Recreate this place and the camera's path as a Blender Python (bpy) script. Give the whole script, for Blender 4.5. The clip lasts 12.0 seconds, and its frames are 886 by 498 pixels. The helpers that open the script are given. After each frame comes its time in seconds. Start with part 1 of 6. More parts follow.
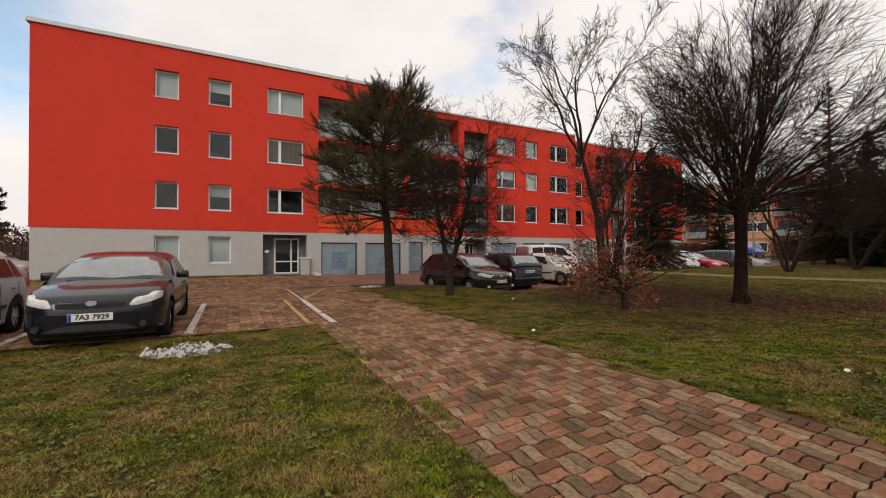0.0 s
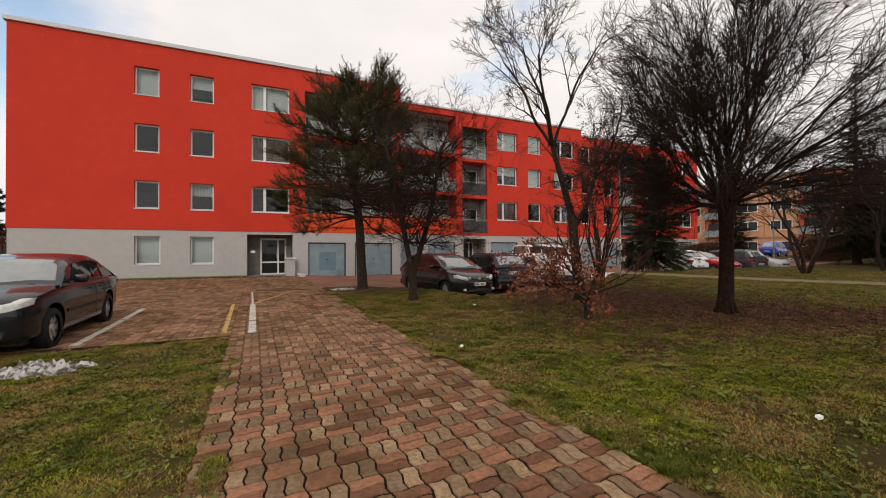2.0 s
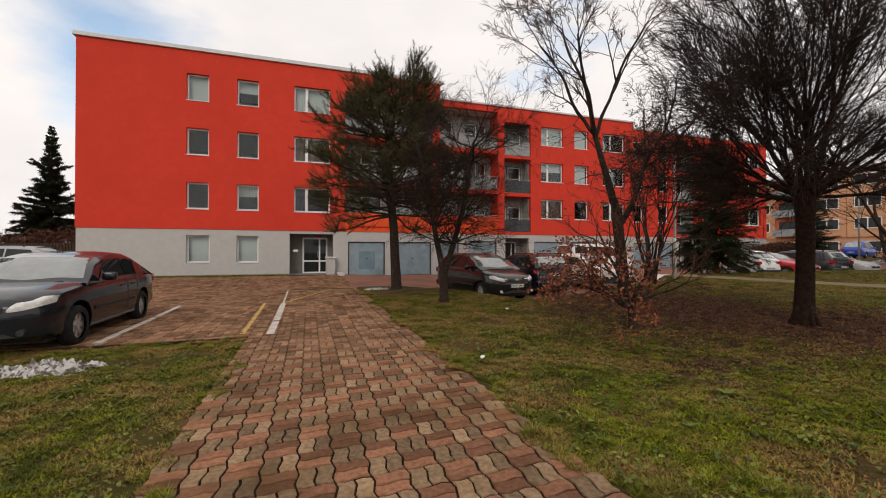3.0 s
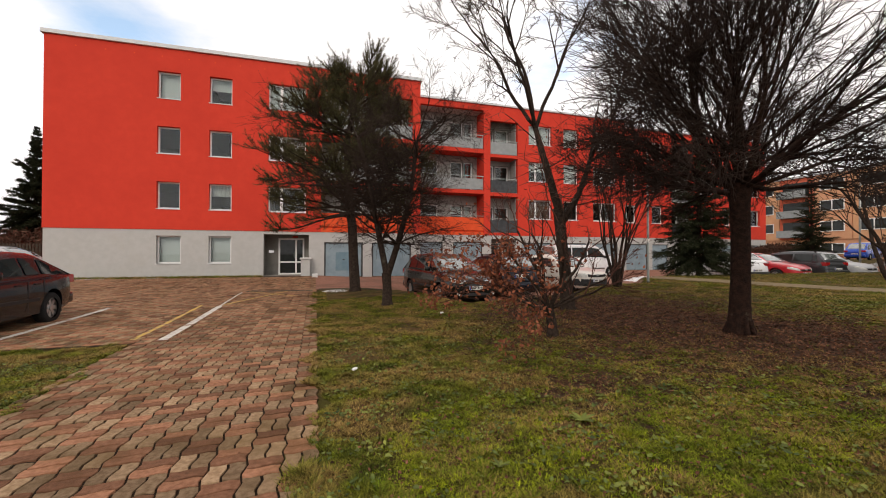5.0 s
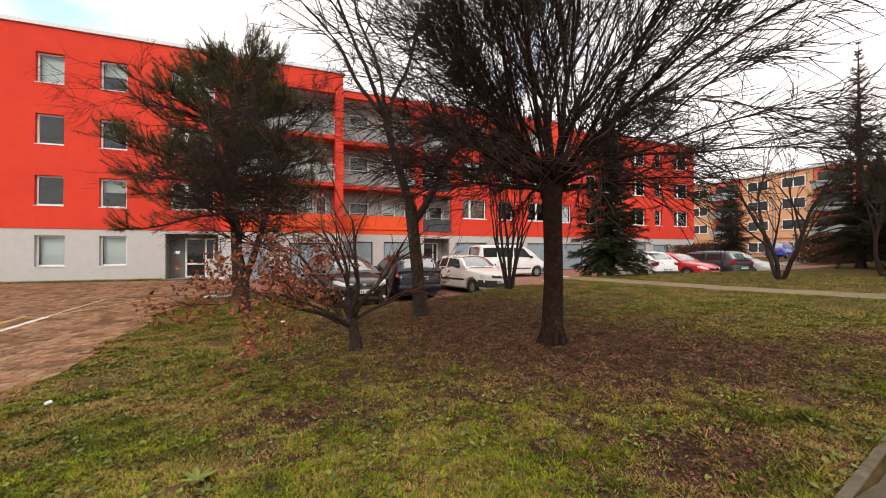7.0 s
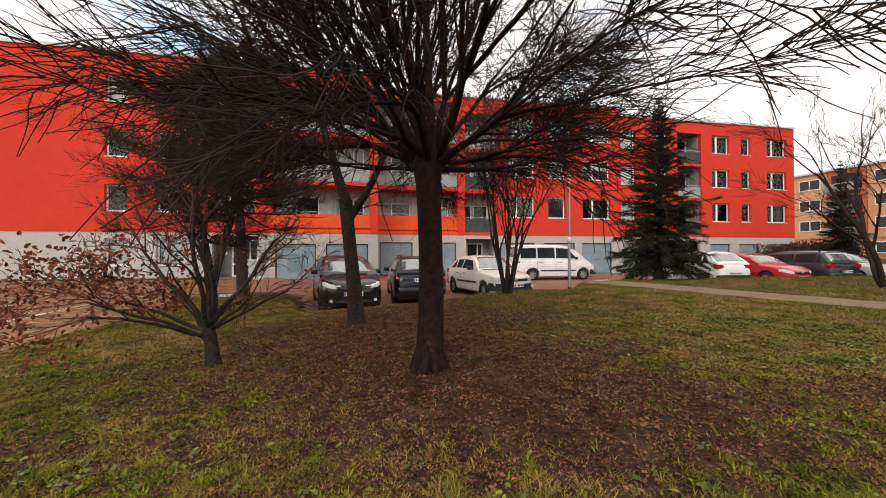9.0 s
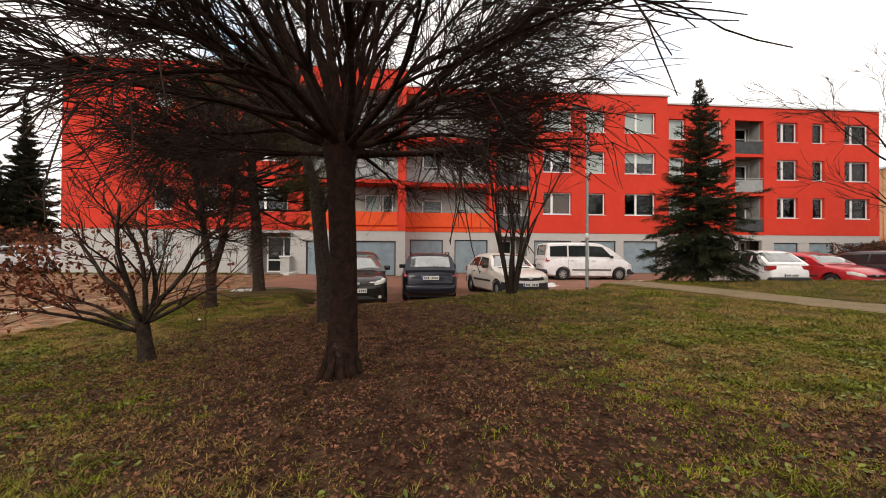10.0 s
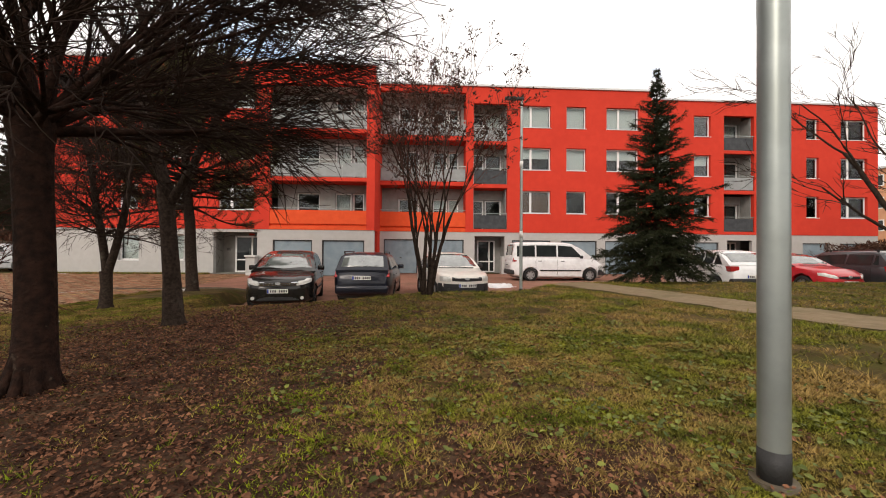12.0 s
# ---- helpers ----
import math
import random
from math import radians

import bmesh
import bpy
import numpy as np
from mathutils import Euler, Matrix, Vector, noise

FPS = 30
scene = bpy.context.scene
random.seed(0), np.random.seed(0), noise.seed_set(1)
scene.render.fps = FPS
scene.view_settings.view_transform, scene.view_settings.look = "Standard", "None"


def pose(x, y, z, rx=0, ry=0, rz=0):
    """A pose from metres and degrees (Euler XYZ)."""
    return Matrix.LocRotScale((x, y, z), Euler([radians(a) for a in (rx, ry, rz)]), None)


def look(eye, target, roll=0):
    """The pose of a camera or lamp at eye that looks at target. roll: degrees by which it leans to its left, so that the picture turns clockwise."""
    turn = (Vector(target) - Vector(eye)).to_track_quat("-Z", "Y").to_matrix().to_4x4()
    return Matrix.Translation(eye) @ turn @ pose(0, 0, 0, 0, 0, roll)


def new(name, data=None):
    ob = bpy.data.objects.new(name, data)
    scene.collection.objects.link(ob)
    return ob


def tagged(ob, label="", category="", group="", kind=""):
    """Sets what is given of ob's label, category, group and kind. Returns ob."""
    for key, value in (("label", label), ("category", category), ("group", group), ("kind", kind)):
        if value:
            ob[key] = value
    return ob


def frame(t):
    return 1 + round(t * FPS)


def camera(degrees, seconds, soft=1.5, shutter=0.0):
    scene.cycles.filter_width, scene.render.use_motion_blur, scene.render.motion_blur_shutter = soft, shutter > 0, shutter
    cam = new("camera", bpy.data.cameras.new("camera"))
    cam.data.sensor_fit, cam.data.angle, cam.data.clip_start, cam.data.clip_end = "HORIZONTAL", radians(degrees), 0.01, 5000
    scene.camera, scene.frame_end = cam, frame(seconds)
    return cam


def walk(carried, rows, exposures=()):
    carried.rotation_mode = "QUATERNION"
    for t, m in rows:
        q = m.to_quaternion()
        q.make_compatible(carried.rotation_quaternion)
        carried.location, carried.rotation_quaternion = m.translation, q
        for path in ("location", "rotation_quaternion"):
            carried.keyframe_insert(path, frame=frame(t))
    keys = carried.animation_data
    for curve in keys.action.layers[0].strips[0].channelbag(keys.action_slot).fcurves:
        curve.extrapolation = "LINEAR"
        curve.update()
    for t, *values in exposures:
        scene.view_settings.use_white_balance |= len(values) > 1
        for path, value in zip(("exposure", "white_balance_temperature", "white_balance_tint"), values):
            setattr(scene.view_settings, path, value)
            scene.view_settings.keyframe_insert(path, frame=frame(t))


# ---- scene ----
cam = camera(94.6, 12.0, soft=1.0)
# stops, kelvin and tint along the walk: the clip's camera opens up towards the lawn
EXPOSURE = [(0, -0.25, 7100, 15), (2.2, -0.22, 7100, 15), (4.5, -0.07, 7100, 15), (6.0, 0.48, 7100, 15), (7.2, 0.6, 7100, 15), (9.3, 0.36, 7250, 15), (10.5, 0.33, 7250, 15), (12, 0.37, 7250, 15)]
PATH = [
    (0, (0.342, 0.11, 1.426), (1.254, 1.89, 1.445), -0.1),
    (0.5, (0.781, 0.186, 1.431), (1.683, 1.971, 1.449), -0.2),
    (1, (1.264, 0.211, 1.434), (2.155, 2.002, 1.45), -0.3),
    (1.5, (1.754, 0.268, 1.446), (2.626, 2.068, 1.463), -0.2),
    (2, (2.204, 0.358, 1.456), (3.038, 2.176, 1.473), -0.2),
    (2.5, (2.498, 0.564, 1.475), (3.226, 2.427, 1.488), -0.1),
    (4.3, (3.751, 1.007, 1.37), (4.258, 2.942, 1.394), 0.3),
    (4.5, (3.951, 0.982, 1.387), (4.464, 2.915, 1.409), 0.3),
    (5, (4.495, 0.85, 1.424), (5.089, 2.76, 1.447), 0.1),
    (5.5, (5.027, 0.745, 1.428), (5.693, 2.631, 1.453), -0.0),
    (6, (5.597, 0.698, 1.457), (6.311, 2.567, 1.48), -0.1),
    (6.5, (6.231, 0.714, 1.451), (6.959, 2.576, 1.473), -0.1),
    (7, (6.869, 0.769, 1.47), (7.628, 2.62, 1.491), -0.1),
    (7.5, (7.508, 0.858, 1.469), (8.285, 2.7, 1.491), -0.2),
    (9.3, (9.848, 1.206, 1.436), (10.164, 3.181, 1.458), 0.0),
    (9.5, (10.104, 1.279, 1.43), (10.373, 3.26, 1.447), 0.1),
    (10, (10.727, 1.391, 1.409), (10.891, 3.384, 1.427), 0.3),
    (10.5, (11.322, 1.442, 1.4), (11.495, 3.435, 1.42), 0.2),
    (11, (11.884, 1.587, 1.383), (12.047, 3.581, 1.405), 0.2),
    (11.5, (12.449, 1.746, 1.39), (12.553, 3.743, 1.409), 0.4),
    (12, (13.009, 1.831, 1.376), (13.125, 3.827, 1.397), 0.4),
]
walk(cam, [(t, look(eye, target, roll)) for t, eye, target, roll in PATH], EXPOSURE)

# ---- world, sun ----
SUN_EL, SUN_AZ = radians(32), radians(215)
world = bpy.data.worlds.new("overcast_sky")
scene.world = world
world.use_nodes = True
wn, wl = world.node_tree.nodes, world.node_tree.links
wn.clear()
w_out = wn.new("ShaderNodeOutputWorld")
w_bg = wn.new("ShaderNodeBackground")
w_bg.inputs["Strength"].default_value = 0.1
w_sky = wn.new("ShaderNodeTexSky")
w_sky.sky_type = "NISHITA"
w_sky.sun_disc = False
w_sky.sun_elevation, w_sky.sun_rotation = SUN_EL, SUN_AZ
w_co = wn.new("ShaderNodeTexCoord")
w_map = wn.new("ShaderNodeMapping")
w_map.inputs["Scale"].default_value = (1.0, 1.0, 2.4)
w_map.inputs["Location"].default_value = (0.32, 0.15, 0.0)
w_noise = wn.new("ShaderNodeTexNoise")
w_noise.inputs["Scale"].default_value = 1.7
w_noise.inputs["Detail"].default_value = 7
w_noise.inputs["Roughness"].default_value = 0.55
w_ramp = wn.new("ShaderNodeValToRGB")
w_ramp.color_ramp.elements[0].position, w_ramp.color_ramp.elements[1].position = 0.2, 0.34
w_shade = wn.new("ShaderNodeTexNoise")
w_shade.inputs["Scale"].default_value = 3.2
w_shade.inputs["Detail"].default_value = 6
w_cloud = wn.new("ShaderNodeValToRGB")
w_cloud.color_ramp.elements[0].position, w_cloud.color_ramp.elements[1].position = 0.3, 0.75
w_cloud.color_ramp.elements[0].color = (0.88, 0.9, 0.93, 1)
w_cloud.color_ramp.elements[1].color = (1.02, 1.04, 1.06, 1)
w_gain = wn.new("ShaderNodeMix")
w_gain.data_type, w_gain.blend_type = "RGBA", "MULTIPLY"
w_gain.inputs["Factor"].default_value = 1.0
w_gain.inputs["B"].default_value = (11.0, 11.0, 11.0, 1)
w_clear = wn.new("ShaderNodeMix")
w_clear.data_type, w_clear.blend_type = "RGBA", "MULTIPLY"
w_clear.inputs["Factor"].default_value = 1.0
w_clear.inputs["B"].default_value = (2.6, 2.9, 2.8, 1)
w_mix = wn.new("ShaderNodeMix")
w_mix.data_type = "RGBA"
for a, b in ((w_co.outputs["Generated"], w_map.inputs["Vector"]), (w_map.outputs["Vector"], w_noise.inputs["Vector"]),
             (w_map.outputs["Vector"], w_shade.inputs["Vector"]), (w_noise.outputs["Fac"], w_ramp.inputs["Fac"]),
             (w_shade.outputs["Fac"], w_cloud.inputs["Fac"]), (w_cloud.outputs["Color"], w_gain.inputs["A"]),
             (w_ramp.outputs["Color"], w_mix.inputs["Factor"]), (w_sky.outputs["Color"], w_clear.inputs["A"]), (w_clear.outputs["Result"], w_mix.inputs["A"]),
             (w_gain.outputs["Result"], w_mix.inputs["B"]), (w_mix.outputs["Result"], w_bg.inputs["Color"]),
             (w_bg.outputs["Background"], w_out.inputs["Surface"])):
    wl.new(a, b)
# a gap in the cloud, low over the gable
w_gap = wn.new("ShaderNodeVectorMath")
w_gap.operation = "DISTANCE"
w_gap.inputs[1].default_value = (-0.36, 0.87, 0.34)
w_fray = wn.new("ShaderNodeMath")
w_fray.operation = "MULTIPLY_ADD"
w_fray.inputs[1].default_value = 0.55
w_rim = wn.new("ShaderNodeMapRange")
w_rim.inputs["From Min"].default_value, w_rim.inputs["From Max"].default_value = 0.36, 0.48
w_rim.inputs["To Min"].default_value = 0.12
w_min = wn.new("ShaderNodeMath")
w_min.operation = "MINIMUM"
for a, b in ((w_co.outputs["Generated"], w_gap.inputs[0]), (w_noise.outputs["Fac"], w_fray.inputs[0]), (w_gap.outputs["Value"], w_fray.inputs[2]),
             (w_fray.outputs["Value"], w_rim.inputs["Value"]), (w_rim.outputs["Result"], w_min.inputs[0]), (w_ramp.outputs["Color"], w_min.inputs[1]),
             (w_min.outputs["Value"], w_mix.inputs["Factor"])):
    wl.new(a, b)
sun = new("sun", bpy.data.lights.new("sun", "SUN"))
sun.data.energy, sun.data.angle, sun.data.color = 1.1, radians(25), (1.0, 0.95, 0.88)
sun.matrix_world = look((-20, -30, 30), (0, 12, 0))

# ---- materials ----


def surface(name, c1, c2=None, scale=8.0, rough=0.7, bump=0.0, bscale=60.0, metal=0.0, c3=None, c3scale=1.2, c3lo=0.5, c3hi=0.7, coat=0.0, per=0.0, island=False, spec=0.3):
    """Two tones of grain, a third tone in large patches, a fine relief."""
    m = bpy.data.materials.new(name)
    m.use_nodes = True
    n, l = m.node_tree.nodes, m.node_tree.links
    b = n["Principled BSDF"]
    b.inputs["Roughness"].default_value, b.inputs["Metallic"].default_value = rough, metal
    b.inputs["Coat Weight"].default_value = coat
    b.inputs["Coat Roughness"].default_value = 0.05
    b.inputs["Specular IOR Level"].default_value = spec if rough < 0.75 else 0.1
    co = n.new("ShaderNodeTexCoord")
    geo = n.new("ShaderNodeNewGeometry")
    src = geo.outputs["Position"]
    t1 = n.new("ShaderNodeTexNoise")
    t1.inputs["Scale"].default_value, t1.inputs["Detail"].default_value = scale, 5
    l.new(src, t1.inputs["Vector"])
    r1 = n.new("ShaderNodeValToRGB")
    r1.color_ramp.elements[0].position, r1.color_ramp.elements[1].position = 0.35, 0.65
    r1.color_ramp.elements[0].color = (*c1, 1)
    r1.color_ramp.elements[1].color = (*(c2 or c1), 1)
    l.new(t1.outputs["Fac"], r1.inputs["Fac"])
    col = r1.outputs["Color"]
    if c3:
        t2 = n.new("ShaderNodeTexNoise")
        t2.inputs["Scale"].default_value, t2.inputs["Detail"].default_value, t2.inputs["Roughness"].default_value = c3scale, 6, 0.6
        l.new(src, t2.inputs["Vector"])
        r2 = n.new("ShaderNodeMapRange")
        r2.inputs["From Min"].default_value, r2.inputs["From Max"].default_value = c3lo, c3hi
        l.new(t2.outputs["Fac"], r2.inputs["Value"])
        mx = n.new("ShaderNodeMix")
        mx.data_type = "RGBA"
        mx.inputs["B"].default_value = (*c3, 1)
        l.new(r2.outputs["Result"], mx.inputs["Factor"])
        l.new(col, mx.inputs["A"])
        col = mx.outputs["Result"]
    if per:
        hv = n.new("ShaderNodeHueSaturation")
        mr = n.new("ShaderNodeMapRange")
        mr.inputs["To Min"].default_value, mr.inputs["To Max"].default_value = 1 - per, 1 + per
        if island:
            l.new(geo.outputs["Random Per Island"], mr.inputs["Value"])
        else:
            oi = n.new("ShaderNodeObjectInfo")
            l.new(oi.outputs["Random"], mr.inputs["Value"])
        l.new(mr.outputs["Result"], hv.inputs["Value"])
        l.new(col, hv.inputs["Color"])
        col = hv.outputs["Color"]
    l.new(col, b.inputs["Base Color"])
    if bump:
        t3 = n.new("ShaderNodeTexNoise")
        t3.inputs["Scale"].default_value, t3.inputs["Detail"].default_value = bscale, 4
        l.new(src, t3.inputs["Vector"])
        bp = n.new("ShaderNodeBump")
        bp.inputs["Strength"].default_value, bp.inputs["Distance"].default_value = bump, 0.02
        l.new(t3.outputs["Fac"], bp.inputs["Height"])
        l.new(bp.outputs["Normal"], b.inputs["Normal"])
    return m


def clear_glass(name, tint=(0.85, 0.9, 0.9), gloss=0.02):
    m = bpy.data.materials.new(name)
    m.use_nodes = True
    n, l = m.node_tree.nodes, m.node_tree.links
    n.remove(n["Principled BSDF"])
    tr, gl, fr, mx = n.new("ShaderNodeBsdfTransparent"), n.new("ShaderNodeBsdfGlossy"), n.new("ShaderNodeFresnel"), n.new("ShaderNodeMixShader")
    tr.inputs["Color"].default_value = (*tint, 1)
    gl.inputs["Roughness"].default_value = gloss
    fr.inputs["IOR"].default_value = 1.5
    l.new(fr.outputs["Fac"], mx.inputs["Fac"])
    l.new(tr.outputs["BSDF"], mx.inputs[1])
    l.new(gl.outputs["BSDF"], mx.inputs[2])
    l.new(mx.outputs["Shader"], n["Material Output"].inputs["Surface"])
    return m


M_RED = surface("red_render", (0.585, 0.05, 0.03), (0.62, 0.055, 0.033), 3, 0.85, 0.25, 180, c3=(0.54, 0.045, 0.028), c3scale=0.5, c3lo=0.45, c3hi=0.8)
M_ORANGE = surface("orange_render", (0.74, 0.1, 0.035), (0.68, 0.085, 0.03), 3, 0.85, 0.25, 180)
M_PLINTH = surface("grey_white_render", (0.42, 0.415, 0.4), (0.45, 0.445, 0.43), 4, 0.85, 0.3, 160, c3=(0.425, 0.41, 0.38), c3scale=0.8, c3lo=0.5, c3hi=0.85)
M_CONC = surface("pale_concrete", (0.5, 0.5, 0.48), (0.58, 0.58, 0.56), 6, 0.85, 0.3, 90, c3=(0.36, 0.35, 0.33), c3scale=2, c3lo=0.55, c3hi=0.8)
M_BALC = surface("grey_balcony_wall", (0.26, 0.26, 0.245), (0.31, 0.31, 0.295), 3, 0.85, 0.2, 90, c3=(0.2, 0.2, 0.19), c3scale=1.4, c3lo=0.5, c3hi=0.8)
M_RECESS = surface("dull_grey_render", (0.2, 0.19, 0.17), (0.24, 0.23, 0.21), 3, 0.85, 0.2, 90)
M_PANEL = surface("grey_railing_panel", (0.24, 0.26, 0.26), (0.29, 0.31, 0.31), 3, 0.5, 0.1, 60)
M_PANEL_D = surface("dark_railing_panel", (0.04, 0.045, 0.05), (0.06, 0.065, 0.07), 4, 0.7, 0.1, 60)
M_PVC = surface("white_window_plastic", (0.8, 0.8, 0.79), (0.76, 0.76, 0.75), 6, 0.35, 0.03, 40)
M_SILL = surface("white_sill_metal", (0.7, 0.74, 0.74), (0.68, 0.68, 0.68), 9, 0.4)
M_CAP = surface("galvanised_roof_edge", (0.62, 0.64, 0.65), (0.55, 0.57, 0.58), 3, 0.5, 0.1, 40)
M_GLASS = clear_glass("window_glass")
M_CURT = surface("pale_curtain", (0.5, 0.5, 0.47), (0.62, 0.62, 0.6), 14, 0.9, 0.4, 25)
M_BLIND = surface("white_blind", (0.62, 0.64, 0.62), (0.68, 0.7, 0.68), 30, 0.8, 0.2, 40)
M_CURTD = surface("brown_curtain", (0.12, 0.07, 0.05), (0.2, 0.12, 0.09), 14, 0.9, 0.4, 25)
# room darkness behind the panes, put into the colour of added backing
M_INT = surface("dark_room_backing", (0.1, 0.095, 0.09), (0.14, 0.13, 0.12), 3, 0.9)
M_GARAGE = surface("blue_grey_garage_paint", (0.2, 0.27, 0.31), (0.25, 0.32, 0.36), 2.5, 0.45, 0.1, 30, c3=(0.15, 0.2, 0.23), c3scale=1.3, c3lo=0.5, c3hi=0.75)
M_GARAGE2 = surface("dull_garage_paint_patch", (0.12, 0.2, 0.25), (0.16, 0.24, 0.28), 2.5, 0.5)
M_DARKMET = surface("dark_painted_metal", (0.03, 0.03, 0.03), (0.05, 0.05, 0.05), 12, 0.5)
M_STEEL = surface("galvanised_steel", (0.3, 0.335, 0.32), (0.37, 0.405, 0.39), 5, 0.38, 0.02, 25, metal=0.7, c3=(0.3, 0.33, 0.31), c3scale=3, c3lo=0.5, c3hi=0.7)
M_BAND = surface("black_pole_band", (0.02, 0.02, 0.02), (0.035, 0.035, 0.035), 10, 0.6, 0.2, 60)
M_SOIL = surface("winter_lawn", (0.05, 0.033, 0.012), (0.055, 0.052, 0.01), 1.7, 0.95, 0.9, 28, c3=(0.1, 0.063, 0.024), c3scale=1.5, c3lo=0.47, c3hi=0.62)
M_JOINT = surface("dark_sand_joint", (0.013, 0.008, 0.005), (0.03, 0.019, 0.011), 20, 0.95, 0.5, 80)
M_PAVR = surface("pink_red_paver", (0.215, 0.098, 0.055), (0.32, 0.155, 0.092), 28, 0.8, 0.6, 140, c3=(0.14, 0.07, 0.034), c3scale=1.3, c3lo=0.48, c3hi=0.7, per=0.42)
M_PAVG = surface("grey_tan_paver", (0.205, 0.13, 0.074), (0.33, 0.222, 0.136), 28, 0.8, 0.6, 140, c3=(0.14, 0.088, 0.042), c3scale=1.3, c3lo=0.48, c3hi=0.7, per=0.4)
M_PAVRJ = surface("pink_red_paver_far", (0.215, 0.098, 0.055), (0.32, 0.155, 0.092), 28, 0.8, 0.6, 140, c3=(0.14, 0.07, 0.034), c3scale=1.3, c3lo=0.48, c3hi=0.7, per=0.42, island=True)
M_PAVGJ = surface("grey_tan_paver_far", (0.205, 0.13, 0.074), (0.33, 0.222, 0.136), 28, 0.8, 0.6, 140, c3=(0.14, 0.088, 0.042), c3scale=1.3, c3lo=0.48, c3hi=0.7, per=0.4, island=True)
M_PAVC = surface("red_court_paving", (0.24, 0.115, 0.08), (0.29, 0.15, 0.11), 9, 0.8, 0.5, 60, c3=(0.17, 0.095, 0.065), c3scale=0.7, c3lo=0.45, c3hi=0.7)
M_ASPH = surface("worn_asphalt", (0.07, 0.055, 0.038), (0.1, 0.08, 0.06), 30, 0.9, 0.5, 120, c3=(0.1, 0.095, 0.06), c3scale=2.0, c3lo=0.5, c3hi=0.7)
M_PATHB = surface("pale_gravel_path", (0.19, 0.14, 0.085), (0.235, 0.18, 0.115), 6, 0.95, 0.6, 90, c3=(0.15, 0.125, 0.07), c3scale=1.6, c3lo=0.5, c3hi=0.7)
M_KERB = surface("weathered_kerb", (0.1, 0.08, 0.055), (0.15, 0.125, 0.095), 14, 0.9, 0.5, 60, c3=(0.12, 0.11, 0.06), c3scale=3, c3lo=0.5, c3hi=0.7)
M_WLINE = surface("worn_white_line", (0.55, 0.52, 0.47), (0.62, 0.6, 0.55), 20, 0.8, 0.3, 80, c3=(0.34, 0.25, 0.2), c3scale=7, c3lo=0.52, c3hi=0.66)
M_YLINE = surface("worn_yellow_line", (0.52, 0.34, 0.09), (0.58, 0.4, 0.13), 20, 0.8, 0.3, 80, c3=(0.34, 0.22, 0.14), c3scale=7, c3lo=0.5, c3hi=0.62)
M_SNOW = surface("dirty_snow", (0.5, 0.49, 0.48), (0.62, 0.61, 0.61), 14, 0.7, 0.8, 30, c3=(0.13, 0.11, 0.09), c3scale=14, c3lo=0.46, c3hi=0.56)
M_SNOWC = surface("old_snow", (0.7, 0.7, 0.72), (0.78, 0.78, 0.79), 9, 0.7, 0.6, 30, c3=(0.5, 0.48, 0.46), c3scale=3, c3lo=0.58, c3hi=0.75)
M_BARK = surface("grey_brown_bark", (0.024, 0.016, 0.012), (0.048, 0.034, 0.026), 22, 0.95, 1.0, 45, c3=(0.11, 0.1, 0.075), c3scale=3, c3lo=0.6, c3hi=0.8)
M_BARKR = surface("reddish_mop_bark", (0.014, 0.008, 0.006), (0.032, 0.016, 0.011), 16, 0.95, 1.0, 38, c3=(0.1, 0.075, 0.055), c3scale=6, c3lo=0.66, c3hi=0.76)
M_TWIG = surface("dark_twigs", (0.022, 0.014, 0.011), (0.04, 0.026, 0.02), 12, 0.9)
M_TWIGL = surface("pale_twigs", (0.05, 0.038, 0.03), (0.085, 0.066, 0.052), 12, 0.9)
M_TWIGR = surface("red_brown_twigs", (0.075, 0.032, 0.024), (0.11, 0.05, 0.036), 12, 0.9)
M_PINE = surface("pine_needles", (0.048, 0.047, 0.019), (0.1, 0.087, 0.038), 5, 0.75, per=0.35, island=True)
M_SPRUCE = surface("spruce_needles", (0.014, 0.019, 0.009), (0.03, 0.034, 0.015), 5, 0.75, per=0.35, island=True)
M_PINEB = surface("browned_conifer_needles", (0.075, 0.035, 0.022), (0.1, 0.05, 0.03), 5, 0.8, per=0.3, island=True)
M_LEAF = surface("dry_brown_leaf", (0.14, 0.042, 0.022), (0.23, 0.08, 0.042), 7, 0.8, per=0.45, island=True)
M_LEAFD = surface("fallen_leaf", (0.05, 0.021, 0.012), (0.18, 0.083, 0.047), 7, 0.85, per=0.75, island=True)
M_SEED = surface("dark_seed_clusters", (0.035, 0.022, 0.017), (0.065, 0.04, 0.03), 7, 0.9, per=0.4, island=True)
M_GRASS = surface("grass_blade", (0.06, 0.074, 0.01), (0.17, 0.17, 0.02), 3.4, 0.8, c3=(0.25, 0.165, 0.055), c3scale=1.5, c3lo=0.44, c3hi=0.6, per=0.7, island=True)
M_MOSS = surface("lime_green_moss_blade", (0.09, 0.13, 0.008), (0.25, 0.285, 0.014), 4.0, 0.8, per=0.55, island=True)
M_WEED = surface("broad_weed_leaf", (0.05, 0.075, 0.014), (0.15, 0.165, 0.03), 5, 0.7, per=0.45, island=True)
M_TYRE = surface("tyre_rubber", (0.018, 0.018, 0.018), (0.03, 0.03, 0.03), 20, 0.8, 0.2, 80)
M_RIM = surface("silver_wheel_rim", (0.45, 0.46, 0.47), (0.52, 0.53, 0.54), 14, 0.35, metal=0.7)
M_BLACKPL = surface("black_car_plastic", (0.02, 0.02, 0.021), (0.032, 0.032, 0.033), 20, 0.5)
